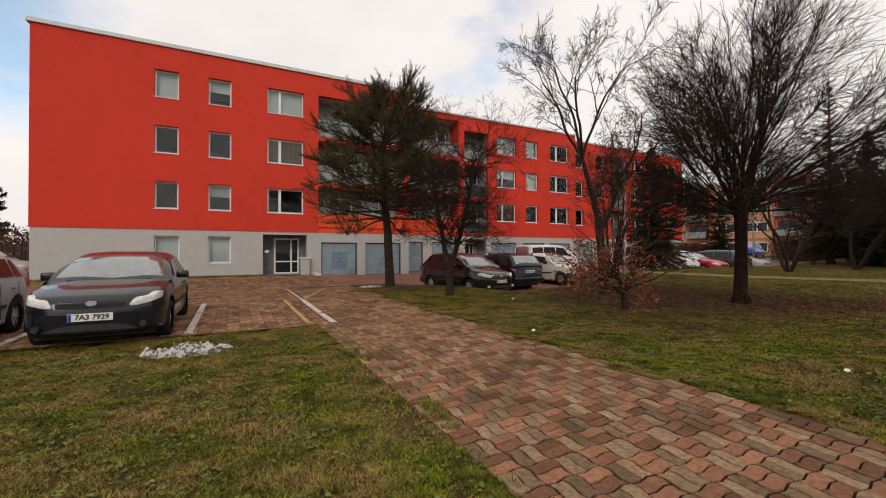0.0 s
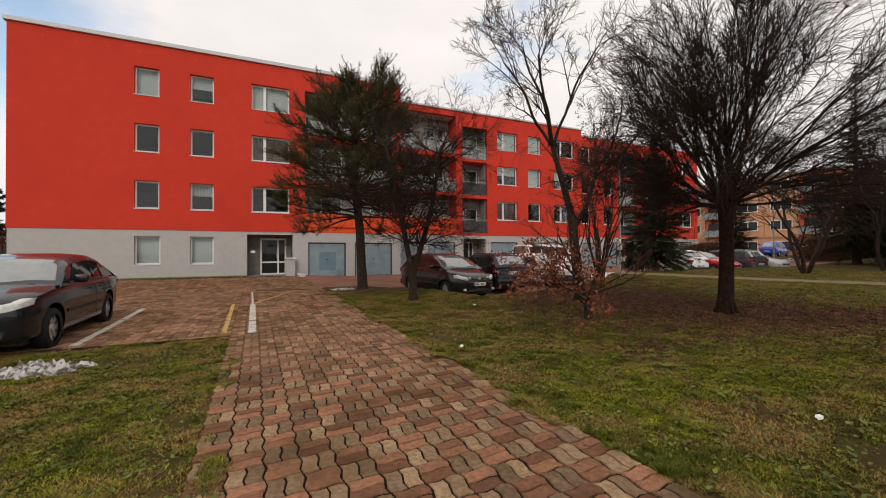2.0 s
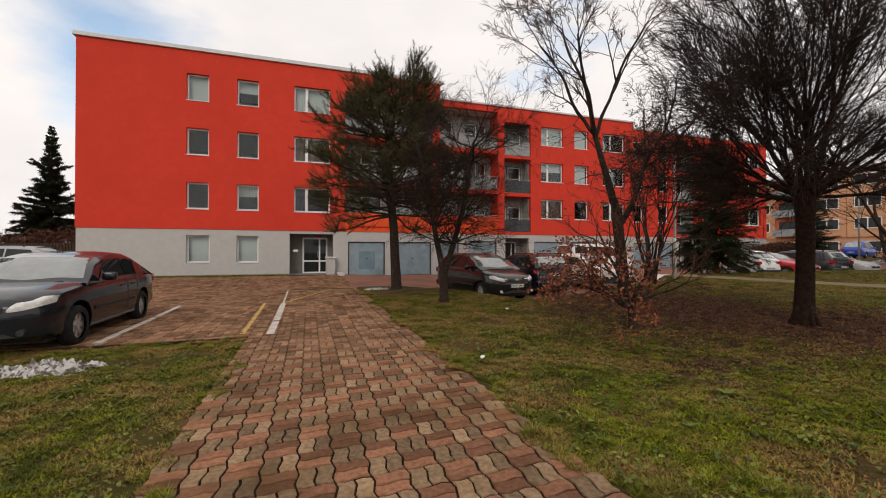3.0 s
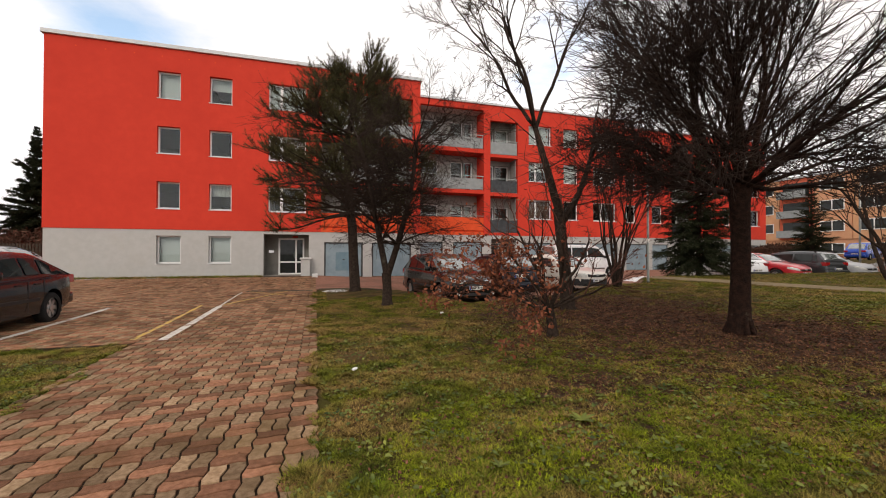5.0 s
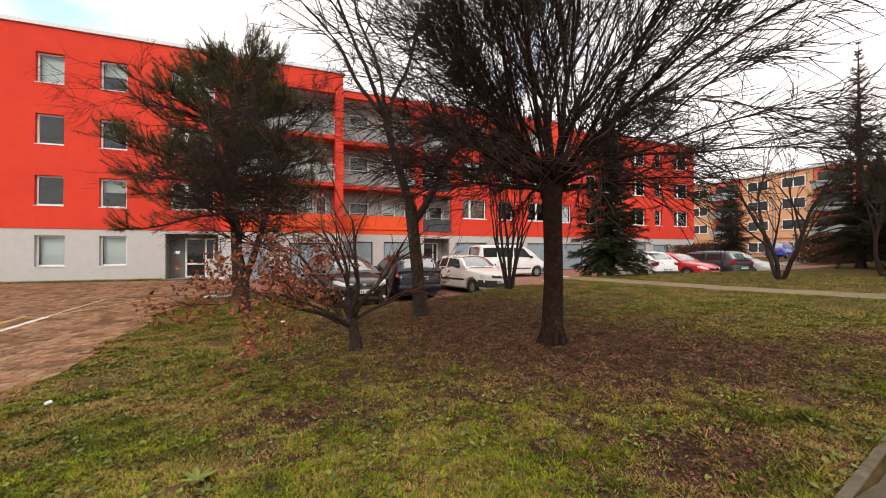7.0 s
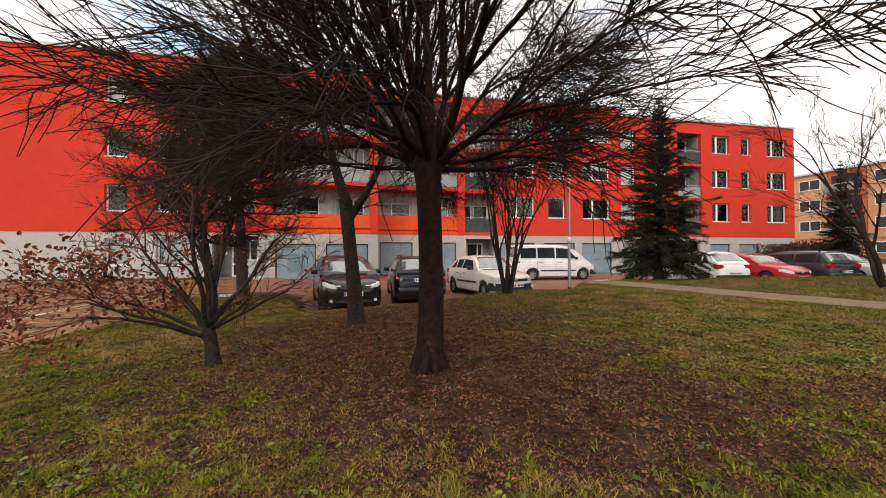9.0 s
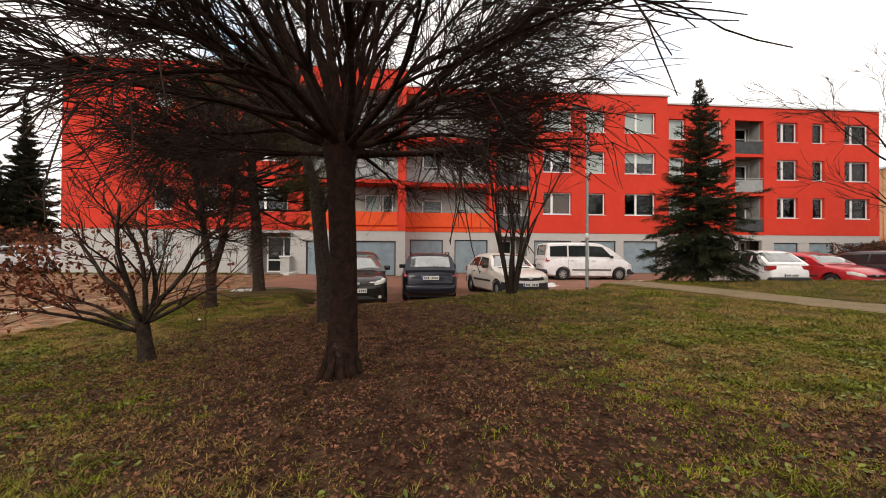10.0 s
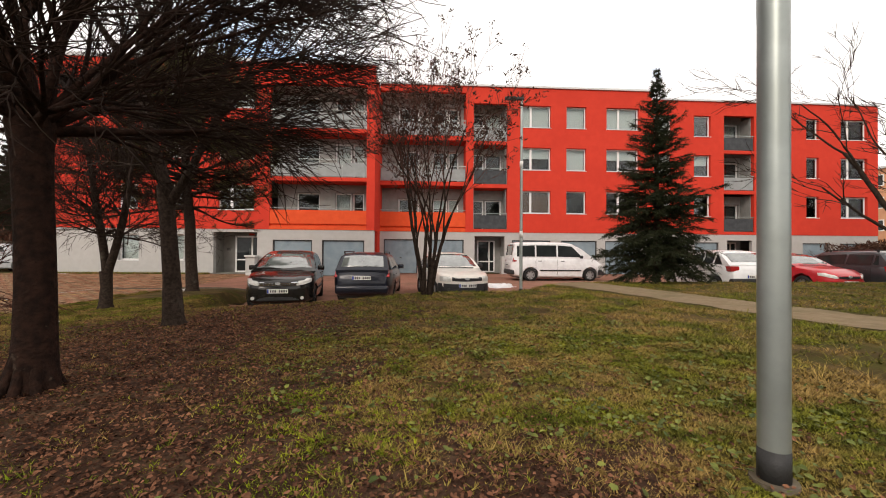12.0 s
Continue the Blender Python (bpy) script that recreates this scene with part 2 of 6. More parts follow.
M_CARGL = surface("tinted_car_glass", (0.016, 0.02, 0.02), (0.022, 0.027, 0.027), 4, 0.03)
M_CARGL.node_tree.nodes["Principled BSDF"].inputs["IOR"].default_value = 1.5
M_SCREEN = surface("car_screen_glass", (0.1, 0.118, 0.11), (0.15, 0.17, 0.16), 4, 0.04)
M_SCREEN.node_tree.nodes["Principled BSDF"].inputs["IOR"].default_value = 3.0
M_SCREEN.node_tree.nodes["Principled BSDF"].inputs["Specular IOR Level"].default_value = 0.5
M_HEADL = surface("headlamp_lens", (0.5, 0.5, 0.47), (0.66, 0.66, 0.63), 20, 0.12, coat=1.0)
M_TAIL = surface("red_tail_lens", (0.3, 0.012, 0.014), (0.4, 0.02, 0.02), 20, 0.15, coat=1.0)
M_CHROME = surface("chrome_trim", (0.6, 0.6, 0.62), (0.66, 0.66, 0.68), 12, 0.15, metal=1.0)
M_PLATE = surface("white_number_plate", (0.66, 0.66, 0.62), (0.7, 0.7, 0.66), 30, 0.5)
M_INK = surface("black_plate_ink", (0.02, 0.02, 0.02), rough=0.6)
M_EUBLUE = surface("blue_plate_strip", (0.01, 0.04, 0.3), rough=0.5)
M_FENCE = surface("dark_wooden_fence", (0.05, 0.04, 0.03), (0.08, 0.065, 0.05), 9, 0.9, 0.4, 40)
M_EARTH = surface("leafy_brown_earth", (0.034, 0.017, 0.011), (0.056, 0.03, 0.019), 9, 0.95, 1.0, 30, c3=(0.08, 0.048, 0.028), c3scale=4.0, c3lo=0.5, c3hi=0.65)
M_HEDGE = surface("brown_hedge_twigs", (0.07, 0.035, 0.025), (0.1, 0.055, 0.035), 5, 0.9, per=0.4, island=True)
M_PAPER = surface("white_litter_paper", (0.75, 0.75, 0.74), (0.68, 0.68, 0.66), 20, 0.7)


def paint(name, c, c2=None, metal=0.35, rough=0.3):
    return surface(name, c, c2 or tuple(v * 1.1 for v in c), 6, rough, metal=metal, coat=0.55, c3=tuple(v * 0.75 + 0.004 for v in c), c3scale=2.5, c3lo=0.55, c3hi=0.9)


# ---- building tools ----


def mesh_from(name, verts, faces, mats, smooth=False, index=None):
    me = bpy.data.meshes.new(name)
    me.from_pydata(verts, [], faces)
    for m in (mats if isinstance(mats, (list, tuple)) else [mats]):
        me.materials.append(m)
    if index is not None:
        me.polygons.foreach_set("material_index", index)
    if smooth:
        me.polygons.foreach_set("use_smooth", [True] * len(me.polygons))
    me.update()
    return me


def part(name, bm, material, parent, label="", smooth=False):
    """Links a bmesh as one mesh object under a thing or a part."""
    me = bpy.data.meshes.new(name)
    bmesh.ops.recalc_face_normals(bm, faces=bm.faces[:])
    bm.to_mesh(me)
    bm.free()
    me.materials.append(material)
    if smooth:
        me.polygons.foreach_set("use_smooth", [True] * len(me.polygons))
    ob = new(name, me)
    ob.parent = parent
    if label:
        tagged(ob, label)
    return ob


def mpart(name, me, parent, m=None, label=""):
    """Links a shared mesh as an object under a thing."""
    ob = new(name, me)
    ob.parent = parent
    if m is not None:
        ob.matrix_basis = m
    if label:
        tagged(ob, label)
    return ob


def thing(name, x, y, z, rz=0, label="", category="", group="", kind=""):
    ob = new(name)
    ob.empty_display_size = 0.1
    ob.matrix_basis = pose(x, y, z, 0, 0, rz)
    return tagged(ob, label, category, group, kind)


def add_box(bm, x0, x1, y0, y1, z0, z1, bevel=0.0):
    g = bmesh.ops.create_cube(bm, size=1.0)
    m = Matrix.LocRotScale(((x0 + x1) / 2, (y0 + y1) / 2, (z0 + z1) / 2), None, (abs(x1 - x0), abs(y1 - y0), abs(z1 - z0)))
    bmesh.ops.transform(bm, matrix=m, verts=g["verts"])
    if bevel:
        edges = list({e for v in g["verts"] for e in v.link_edges})
        bmesh.ops.bevel(bm, geom=edges, offset=bevel, segments=2, affect="EDGES", profile=0.6)


def box_bm(*a, bevel=0.0):
    bm = bmesh.new()
    add_box(bm, *a, bevel=bevel)
    return bm


def boxes_bm(rows, bevel=0.0):
    bm = bmesh.new()
    for r in rows:
        add_box(bm, *r, bevel=bevel)
    return bm


def cyl_bm(p0, p1, r0, r1, n=12):
    bm = bmesh.new()
    p0, p1 = Vector(p0), Vector(p1)
    q = (p1 - p0).to_track_quat("Z", "Y").to_matrix().to_4x4()
    bmesh.ops.create_cone(bm, cap_ends=True, segments=n, radius1=r0, radius2=r1, depth=(p1 - p0).length,
                          matrix=Matrix.Translation((p0 + p1) / 2) @ q)
    return bm


def ss(v):
    v = min(1.0, max(0.0, v))
    return v * v * (3 - 2 * v)


class Tubes:
    """Gathers tapered tubes and loose blades into one mesh."""

    def __init__(self):
        self.v, self.f = [], []

    def tube(self, pts, radii, sides=5):
        base = len(self.v)
        n = len(pts)
        for i in range(n):
            p = pts[i]
            d = (pts[min(i + 1, n - 1)] - pts[max(i - 1, 0)])
            d = d.normalized() if d.length > 1e-6 else Vector((0, 0, 1))
            a = d.orthogonal().normalized()
            b = d.cross(a)
            for k in range(sides):
                w = 2 * math.pi * k / sides
                self.v.append(p + (a * math.cos(w) + b * math.sin(w)) * radii[i])
        for i in range(n - 1):
            for k in range(sides):
                k2 = (k + 1) % sides
                self.f.append((base + i * sides + k, base + i * sides + k2, base + (i + 1) * sides + k2, base + (i + 1) * sides + k))

    def blade(self, p, d, length, width, up=None):
        s = d.cross(up if up else Vector((0, 0, 1)))
        s = s.normalized() * width if s.length > 1e-5 else Vector((width, 0, 0))
        b = len(self.v)
        self.v += [p - s * 0.5, p + s * 0.5, p + d * length]
        self.f.append((b, b + 1, b + 2))

    def leaf(self, p, a, b, bend=0.25):
        """A leaf of four triangles folded along its rib; a: half length, b: half width."""
        n = a.cross(b)
        n = n.normalized() * (b.length * bend) if n.length > 1e-9 else Vector((0, 0, 0))
        i = len(self.v)
        self.v += [p - a, p - a * 0.35 + b + n, p + a * 0.45 + b * 0.75 + n, p + a, p + a * 0.45 - b * 0.75 + n, p - a * 0.35 - b + n]
        self.f += [(i, i + 1, i + 2, i + 3), (i, i + 3, i + 4, i + 5)]

    def mesh(self, name, mat, smooth=True):
        return mesh_from(name, [tuple(v) for v in self.v], self.f, mat, smooth)


def rand_dir(rng, zlo=-1.0, zhi=1.0):
    z = rng.uniform(zlo, zhi)
    a = rng.uniform(0, 2 * math.pi)
    r = math.sqrt(max(0, 1 - z * z))
    return Vector((r * math.cos(a), r * math.sin(a), z))


def bough(rng, p, d, length, steps, wander, lift=0.0):
    """A wandering line of points from p along d."""
    pts = [p.copy()]
    d = d.normalized()
    for _ in range(steps):
        d = (d + rand_dir(rng) * wander + Vector((0, 0, lift))).normalized()
        p = p + d * (length / steps)
        pts.append(p.copy())
    return pts, d


# ---- heights of the ground ----


def court_edge(x):
    """North edge of the lawn."""
    return 16.8 - 4.5 * ss((x - 7.2) / 1.0) + 0.06 * max(0, min(x, 15) - 8) + 2.3 * ss((x - 15.0) / 3.2)


def height(x, y):
    w = 2.6 - 1.6 * ss((x - 10.5) / 3.5)
    f = 1 - ss((y - (court_edge(x) + 0.1 + 0.6 * ss((x - 15.5) / 2) - w)) / w)
    lawn = 0.42 * ss((x - 2.6) / 10.9) + 0.03 * ss((x - 16) / 8)
    c = 0.06 * ss((y - 9) / 7) + 0.12 * ss((y - 17) / 6) * (1 - ss((x - 4) / 3))
    c -= 0.26 * ss((x - 6) / 2) * (1 - ss((y - 14) / 7)) * (1 - ss((x - 10) / 7)) * (1 - f)
    return lawn * f + c + 0.8 * ss((x - 32) / 22)

# ---- ground ----


def span(a, b, step):
    n = max(1, int(round((b - a) / step)))
    return [a + (b - a) * i / n for i in range(n)]


def sheet(name, xs, ys, lift, mat, keep=None):
    verts = [(x, y, height(x, y) + lift) for y in ys for x in xs]
    w = len(xs)
    faces = []
    for j in range(len(ys) - 1):
        for i in range(w - 1):
            if keep is None or keep((xs[i] + xs[i + 1]) / 2, (ys[j] + ys[j + 1]) / 2):
                faces.append((j * w + i, j * w + i + 1, (j + 1) * w + i + 1, (j + 1) * w + i))
    used = sorted({k for f in faces for k in f})
    where = {k: n for n, k in enumerate(used)}
    return mesh_from(name, [verts[k] for k in used], [tuple(where[k] for k in f) for f in faces], mat, True)


GX = [-600, -250, -120, -60, -30] + span(-15, 32, 0.3) + span(32, 60, 2) + [60, 80, 120, 250, 600]
GY = [-600, -250, -100, -40, -15] + span(-6, 27, 0.3) + [27, 30, 35, 45, 60, 80, 120, 250, 600]
ground = new("ground", sheet("ground", GX, GY, 0.0, M_SOIL))
tagged(ground, "patchy winter lawn, green and brown, with bare soil", "lawn", kind="structure")

PATH_L, PATH_R, LAWN_N = 1.86, 4.5, 8.25


def paved(x, y):
    if y > 24.75 or x < -14.8:
        return False
    if PATH_L <= x <= PATH_R:
        return y < 24.4
    if x < PATH_L:
        return y > LAWN_N and y < 23.9
    return y > court_edge(x)


# footing of the paved court, seen in the joints
court = new("pavement", sheet("pavement", span(-14.8, PATH_L, 0.4) + span(PATH_L, PATH_R, 0.22) + [PATH_R] + span(PATH_R + 0.2, 31.9, 0.2) + [31.9],
                              span(-6, LAWN_N, 0.3) + span(LAWN_N, 11, 0.3) + span(11, 25.2, 0.15) + [25.2], 0.019, M_JOINT, paved))
tagged(court, "court and path of worn red and grey interlocking pavers", "pavement", kind="structure")


yard = new("pavement_garage_yard", sheet("yard", span(PATH_R, 46, 0.25) + [46], span(11, 28.6, 0.2) + [28.6], 0.026, M_PAVC,
                                       lambda x, y: x > PATH_R and y > court_edge(x) and y < (24.75 if x < 10.5 else 27.8 if x < 28 else 28.6)))
tagged(yard, "reddish paving in front of the garages", "pavement", kind="structure")

# ---- wavy interlocking pavers, in pairs laid crosswise ----
CELL = 0.226


def wave(u):
    u = (u / CELL) % 1.0
    return 0.0125 * (4 * abs(u - 0.5) - 1)


def paver_outline(kind):
    """kind 0, 1: lying along x; 2, 3: along y."""
    h = CELL / 2
    x0, x1, y0, y1 = ((0, CELL, 0, h), (0, CELL, h, CELL), (0, h, 0, CELL), (h, CELL, 0, CELL))[kind]
    g = 0.0072
    x0, x1, y0, y1 = x0 + g, x1 - g, y0 + g, y1 - g
    nx, ny = (4, 2) if kind < 2 else (2, 4)
    pts = [(x0 + (x1 - x0) * i / nx, y0) for i in range(nx)] + [(x1, y0 + (y1 - y0) * i / ny) for i in range(ny)]
    pts += [(x1 - (x1 - x0) * i / nx, y1) for i in range(nx)] + [(x0, y1 - (y1 - y0) * i / ny) for i in range(ny)]
    return [(x + wave(y + CELL / 4), y + wave(x + CELL / 4)) for x, y in pts]


def paver_geo(kind):
    o = paver_outline(kind)
    cx, cy = sum(p[0] for p in o) / len(o), sum(p[1] for p in o) / len(o)
    n = len(o)
    top = [(cx + (x - cx) * 0.97, cy + (y - cy) * 0.97, 0.029) for x, y in o]
    side = [(x, y, 0.025) for x, y in o]
    foot = [(x, y, 0.0) for x, y in o]
    faces = [tuple(range(n))]
    for k in range(n):
        q = (k + 1) % n
        faces += [(n + k, n + q, q, k), (2 * n + k, 2 * n + q, n + q, n + k)]
    return top + side + foot, faces


PAVERS = [paver_geo(k) for k in range(4)]
paver_mesh = [mesh_from("paver", *PAVERS[k], M_PAVR if k < 2 else M_PAVG) for k in range(4)]

# ---- the red apartment building ----
building = thing("apartment_building", -7.83, 24.8, 0.1, 0, "four-storey red rendered apartment block with grey garage storey", "apartment building")


def bpart(name, bm, mat, label="", parent=None, smooth=False):
    ob = part(name, bm, mat, parent or building, label, smooth)
    if parent is None:
        ob.matrix_parent_inverse = building.matrix_basis.inverted()
    return ob


def wall_bm(x0, x1, z0, z1, holes, y, thick):
    """A wall along x with rectangular openings (x0, x1, z0, z1) that go through it."""
    bm = bmesh.new()
    xs = sorted({x0, x1, *[min(max(v, x0), x1) for h in holes for v in h[:2]]})
    zs = sorted({z0, z1, *[min(max(v, z0), z1) for h in holes for v in h[2:]]})

    def quad(*p):
        bm.faces.new([bm.verts.new(q) for q in p])

    for a, b in zip(xs, xs[1:]):
        for c, d in zip(zs, zs[1:]):
            mx, mz = (a + b) / 2, (c + d) / 2
            if any(h[0] < mx < h[1] and h[2] < mz < h[3] for h in holes):
                continue
            quad((a, y, c), (b, y, c), (b, y, d), (a, y, d))
            quad((a, y + thick, c), (a, y + thick, d), (b, y + thick, d), (b, y + thick, c))
    for a, b, c, d in [(x0, x1, z0, z1)] + [h for h in holes]:
        for p, q in (((a, c), (b, c)), ((b, c), (b, d)), ((b, d), (a, d)), ((a, d), (a, c))):
            quad((p[0], y, p[1]), (q[0], y, q[1]), (q[0], y + thick, q[1]), (p[0], y + thick, p[1]))
    bmesh.ops.remove_doubles(bm, verts=bm.verts[:], dist=0.0005)
    return bm


WIN_CACHE = {}


def window(x0, x1, z0, z1, y, split=0.0, inner="dark", rng=random.Random(5)):
    """A white plastic window set in its reveal: frame, pane or panes, sill, and what hangs behind."""
    w, h = round(x1 - x0, 2), round(z1 - z0, 2)
    key = (w, h, split)
    if key not in WIN_CACHE:
        f, d = 0.075, 0.07
        rows = [(0, w, 0, d, 0, f), (0, w, 0, d, h - f, h), (0, f, 0, d, f, h - f), (w - f, w, 0, d, f, h - f)]
        spans = [(f, w - f)]
        if split:
            m = w * split
            rows.append((m - 0.07, m + 0.07, 0, d, f, h - f))
            spans = [(f, m - 0.07), (m + 0.07, w - f)]
        fm = bpy.data.meshes.new("window_frame")
        b = boxes_bm(rows, 0.008)
        b.to_mesh(fm)
        b.free()
        fm.materials.append(M_PVC)
        panes = []
        for a, c in spans:
            pm = bpy.data.meshes.new("pane")
            b = box_bm(a - 0.005, c + 0.005, 0.03, 0.036, f - 0.005, h - f + 0.005)
            b.to_mesh(pm)
            b.free()
            pm.materials.append(M_GLASS)
            panes.append(pm)
        sm = bpy.data.meshes.new("window_sill")
        b = box_bm(-0.02, w + 0.02, -0.225, 0.02, -0.035, 0.0, bevel=0.006)
        b.to_mesh(sm)
        b.free()
        sm.materials.append(M_SILL)
        WIN_CACHE[key] = fm, panes, sm
    fm, panes, sm = WIN_CACHE[key]
    win = new("window", fm)
    win.parent = building
    win.matrix_basis = building.matrix_basis.inverted() @ pose(x0, y + 0.19, z0)
    for pm in panes:
        p = mpart("pane", pm, win)
        p.visible_shadow = False
    mpart("window_sill", sm, win)
    if inner != "dark":
        mat = {"blind": M_BLIND, "curtain": M_CURT, "brown": M_CURTD}[inner.split()[0]]
        cover = 1.0 if "half" not in inner else 0.45
        bm = bmesh.new()
        n = 14
        a = [[bm.verts.new((0.06 + (w - 0.12) * i / n, 0.2 + (0.02 if i % 2 and inner[:5] != "blind" else 0.0), z)) for i in range(n + 1)] for z in (h - 0.03, h - 0.03 - (h - 0.06) * cover)]
        for i in range(n):
            bm.faces.new((a[0][i], a[0][i + 1], a[1][i + 1], a[1][i]))
        part("curtain", bm, mat, win)
    return win


def garage(x0, x1, z0, z1, y, patch=False, vents=True):
    rows = [(x0 - 0.04, x0 + 0.05, y, y + 0.09, z0, z1), (x1 - 0.05, x1 + 0.04, y, y + 0.09, z0, z1), (x0 + 0.05, x1 - 0.05, y, y + 0.09, z1 - 0.06, z1)]
    leaf = bpart("garage_door", box_bm(x0 + 0.05, x1 - 0.05, y + 0.03, y + 0.07, z0, z1 - 0.06, bevel=0.006), M_GARAGE, "blue-grey painted sheet-metal garage door")
    bpart("frame", boxes_bm(rows, 0.005), M_DARKMET, "dark steel frame", leaf)
    n = 12
    ribs = boxes_bm([(x0 + 0.08, x1 - 0.08, y + 0.022, y + 0.031, z0 + 0.06 + (z1 - z0 - 0.2) * i / n, z0 + 0.068 + (z1 - z0 - 0.2) * i / n) for i in range(n + 1)])
    bpart("ribs", ribs, M_GARAGE, "", leaf)
    xm = (x0 + x1) / 2
    bpart("handle", box_bm(xm - 0.06, xm + 0.06, y + 0.0, y + 0.03, z0 + 0.95, z0 + 1.0, bevel=0.005), M_DARKMET, "black handle", leaf)
    if patch:
        bpart("repair_panel", box_bm(xm - 0.45, xm + 0.5, y + 0.016, y + 0.022, z0 + 0.35, z0 + 1.4), M_GARAGE2, "darker repainted panel", leaf)
    return leaf


Y1, Y2, Y3 = 24.8, 27.87, 28.8
TOP1, TOP2, TOP3 = 11.85, 12.12, 11.95
rw = random.Random(11)
# section one: three columns of windows
rows1 = ((9.30, 10.68), (6.49, 7.87), (3.69, 5.06))
cols1 = ((-3.2, -2.17, 0.0), (-0.85, 0.22, 0.0), (2.01, 3.94, 0.34))
holes = [(a, b, c, d) for a, b, _ in cols1 for c, d in rows1]
bpart("wall", wall_bm(-7.83, 4.77, 2.63, TOP1, holes, Y1, 0.34), M_RED, "smooth red rendered upper wall")
look1 = {(0, 0): "blind", (0, 1): "dark", (0, 2): "dark", (1, 0): "blind half", (1, 1): "dark", (1, 2): "curtain half", (2, 0): "blind", (2, 1): "brown", (2, 2): "dark"}
for i, (a, b, s) in enumerate(cols1):
    for j, (c, d) in enumerate(rows1):
        window(a, b, c, d, Y1, s, look1[(i, j)])
low = [(-3.2, -2.12, 0.9, 2.32), (-0.85, 0.22, 0.9, 2.32), (1.79, 4.12, 0.0, 2.47)]
bpart("plinth_wall", wall_bm(-7.8, 4.77, -0.3, 2.63, low, Y1 + 0.03, 0.31), M_PLINTH, "pale grey rendered ground-floor wall")
for a, b, c, d in low[:2]:
    window(a, b, c, d, Y1 + 0.03, 0.0, "blind")
bpart("side_wall", box_bm(-7.83, -7.5, Y1 + 0.34, 38.0, -0.3, TOP1), M_RED, "red gable wall")
bpart("roof_edge", boxes_bm([(-7.95, 10.62, Y1 - 0.1, Y1 + 0.5, TOP1, TOP1 + 0.2), (-7.95, -7.4, Y1 + 0.5, 38.0, TOP1, TOP1 + 0.2)], 0.02), M_CAP, "pale metal roof edge")
bpart("roof_edge", boxes_bm([(10.5, 28.35, Y2 - 0.1, Y2 + 0.5, TOP2, TOP2 + 0.13)], 0.02), M_CAP, "pale metal roof edge")
bpart("roof_edge", boxes_bm([(28.35, 45.4, Y3 - 0.1, Y3 + 0.5, TOP3, TOP3 + 0.13)], 0.02), M_CAP, "pale metal roof edge")
# flat roofs and the rear, so that the block is closed
bpart("roof", boxes_bm([(-7.5, 10.5, Y1 + 0.34, 38, TOP1 - 0.35, TOP1 - 0.1), (10.5, 28.25, Y2 + 0.3, 38, TOP2 - 0.35, TOP2 - 0.1), (28.25, 45.0, Y3 + 0.3, 38, TOP3 - 0.35, TOP3 - 0.1)]), M_CONC, "flat bitumen roof")
bpart("rear_wall", box_bm(-7.5, 45.3, 38.0, 38.3, -0.3, TOP1), M_RED)
# invented slabs and partitions, added so the windows look into dark rooms
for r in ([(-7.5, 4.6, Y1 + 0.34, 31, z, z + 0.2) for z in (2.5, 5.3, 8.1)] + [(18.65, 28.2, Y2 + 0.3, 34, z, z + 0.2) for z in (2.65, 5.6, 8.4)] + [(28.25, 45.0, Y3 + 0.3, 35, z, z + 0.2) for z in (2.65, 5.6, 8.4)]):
    bpart("backing_slab", box_bm(*r), M_INT)
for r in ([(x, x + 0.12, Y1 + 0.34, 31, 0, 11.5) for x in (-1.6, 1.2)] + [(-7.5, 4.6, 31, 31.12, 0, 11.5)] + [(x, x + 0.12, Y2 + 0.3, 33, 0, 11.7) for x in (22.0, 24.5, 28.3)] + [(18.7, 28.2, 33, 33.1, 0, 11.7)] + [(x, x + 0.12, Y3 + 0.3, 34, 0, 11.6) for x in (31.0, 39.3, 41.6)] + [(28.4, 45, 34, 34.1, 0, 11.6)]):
    bpart("backing_partition", box_bm(*r), M_INT)
bpart("expansion_joint", box_bm(1.02, 1.035, Y1 - 0.003, Y1 + 0.02, 2.66, TOP1 - 0.02), M_RED, "vertical joint in the render")
# small vents under the roof
for k in range(9):
    bpart("roof_vent", cyl_bm((-6.6 + 1.2 * k, Y1 - 0.012, TOP1 - 0.42), (-6.6 + 1.2 * k, Y1 + 0.05, TOP1 - 0.42), 0.035, 0.035, 10), M_ORANGE)

# entrance of section one, in its recess
bpart("entrance_recess", boxes_bm([(1.6, 4.3, 26.05, 26.2, 0, 2.6), (1.6, 1.79, Y1 + 0.34, 26.05, 0, 2.6), (4.12, 4.3, Y1 + 0.34, 26.05, 0, 2.6), (1.79, 4.12, Y1 + 0.34, 26.05, 2.47, 2.6), (1.79, 4.12, Y1 + 0.0, 26.05, 0.0, 0.21)]), M_RECESS, "dim grey walls of the entrance recess")


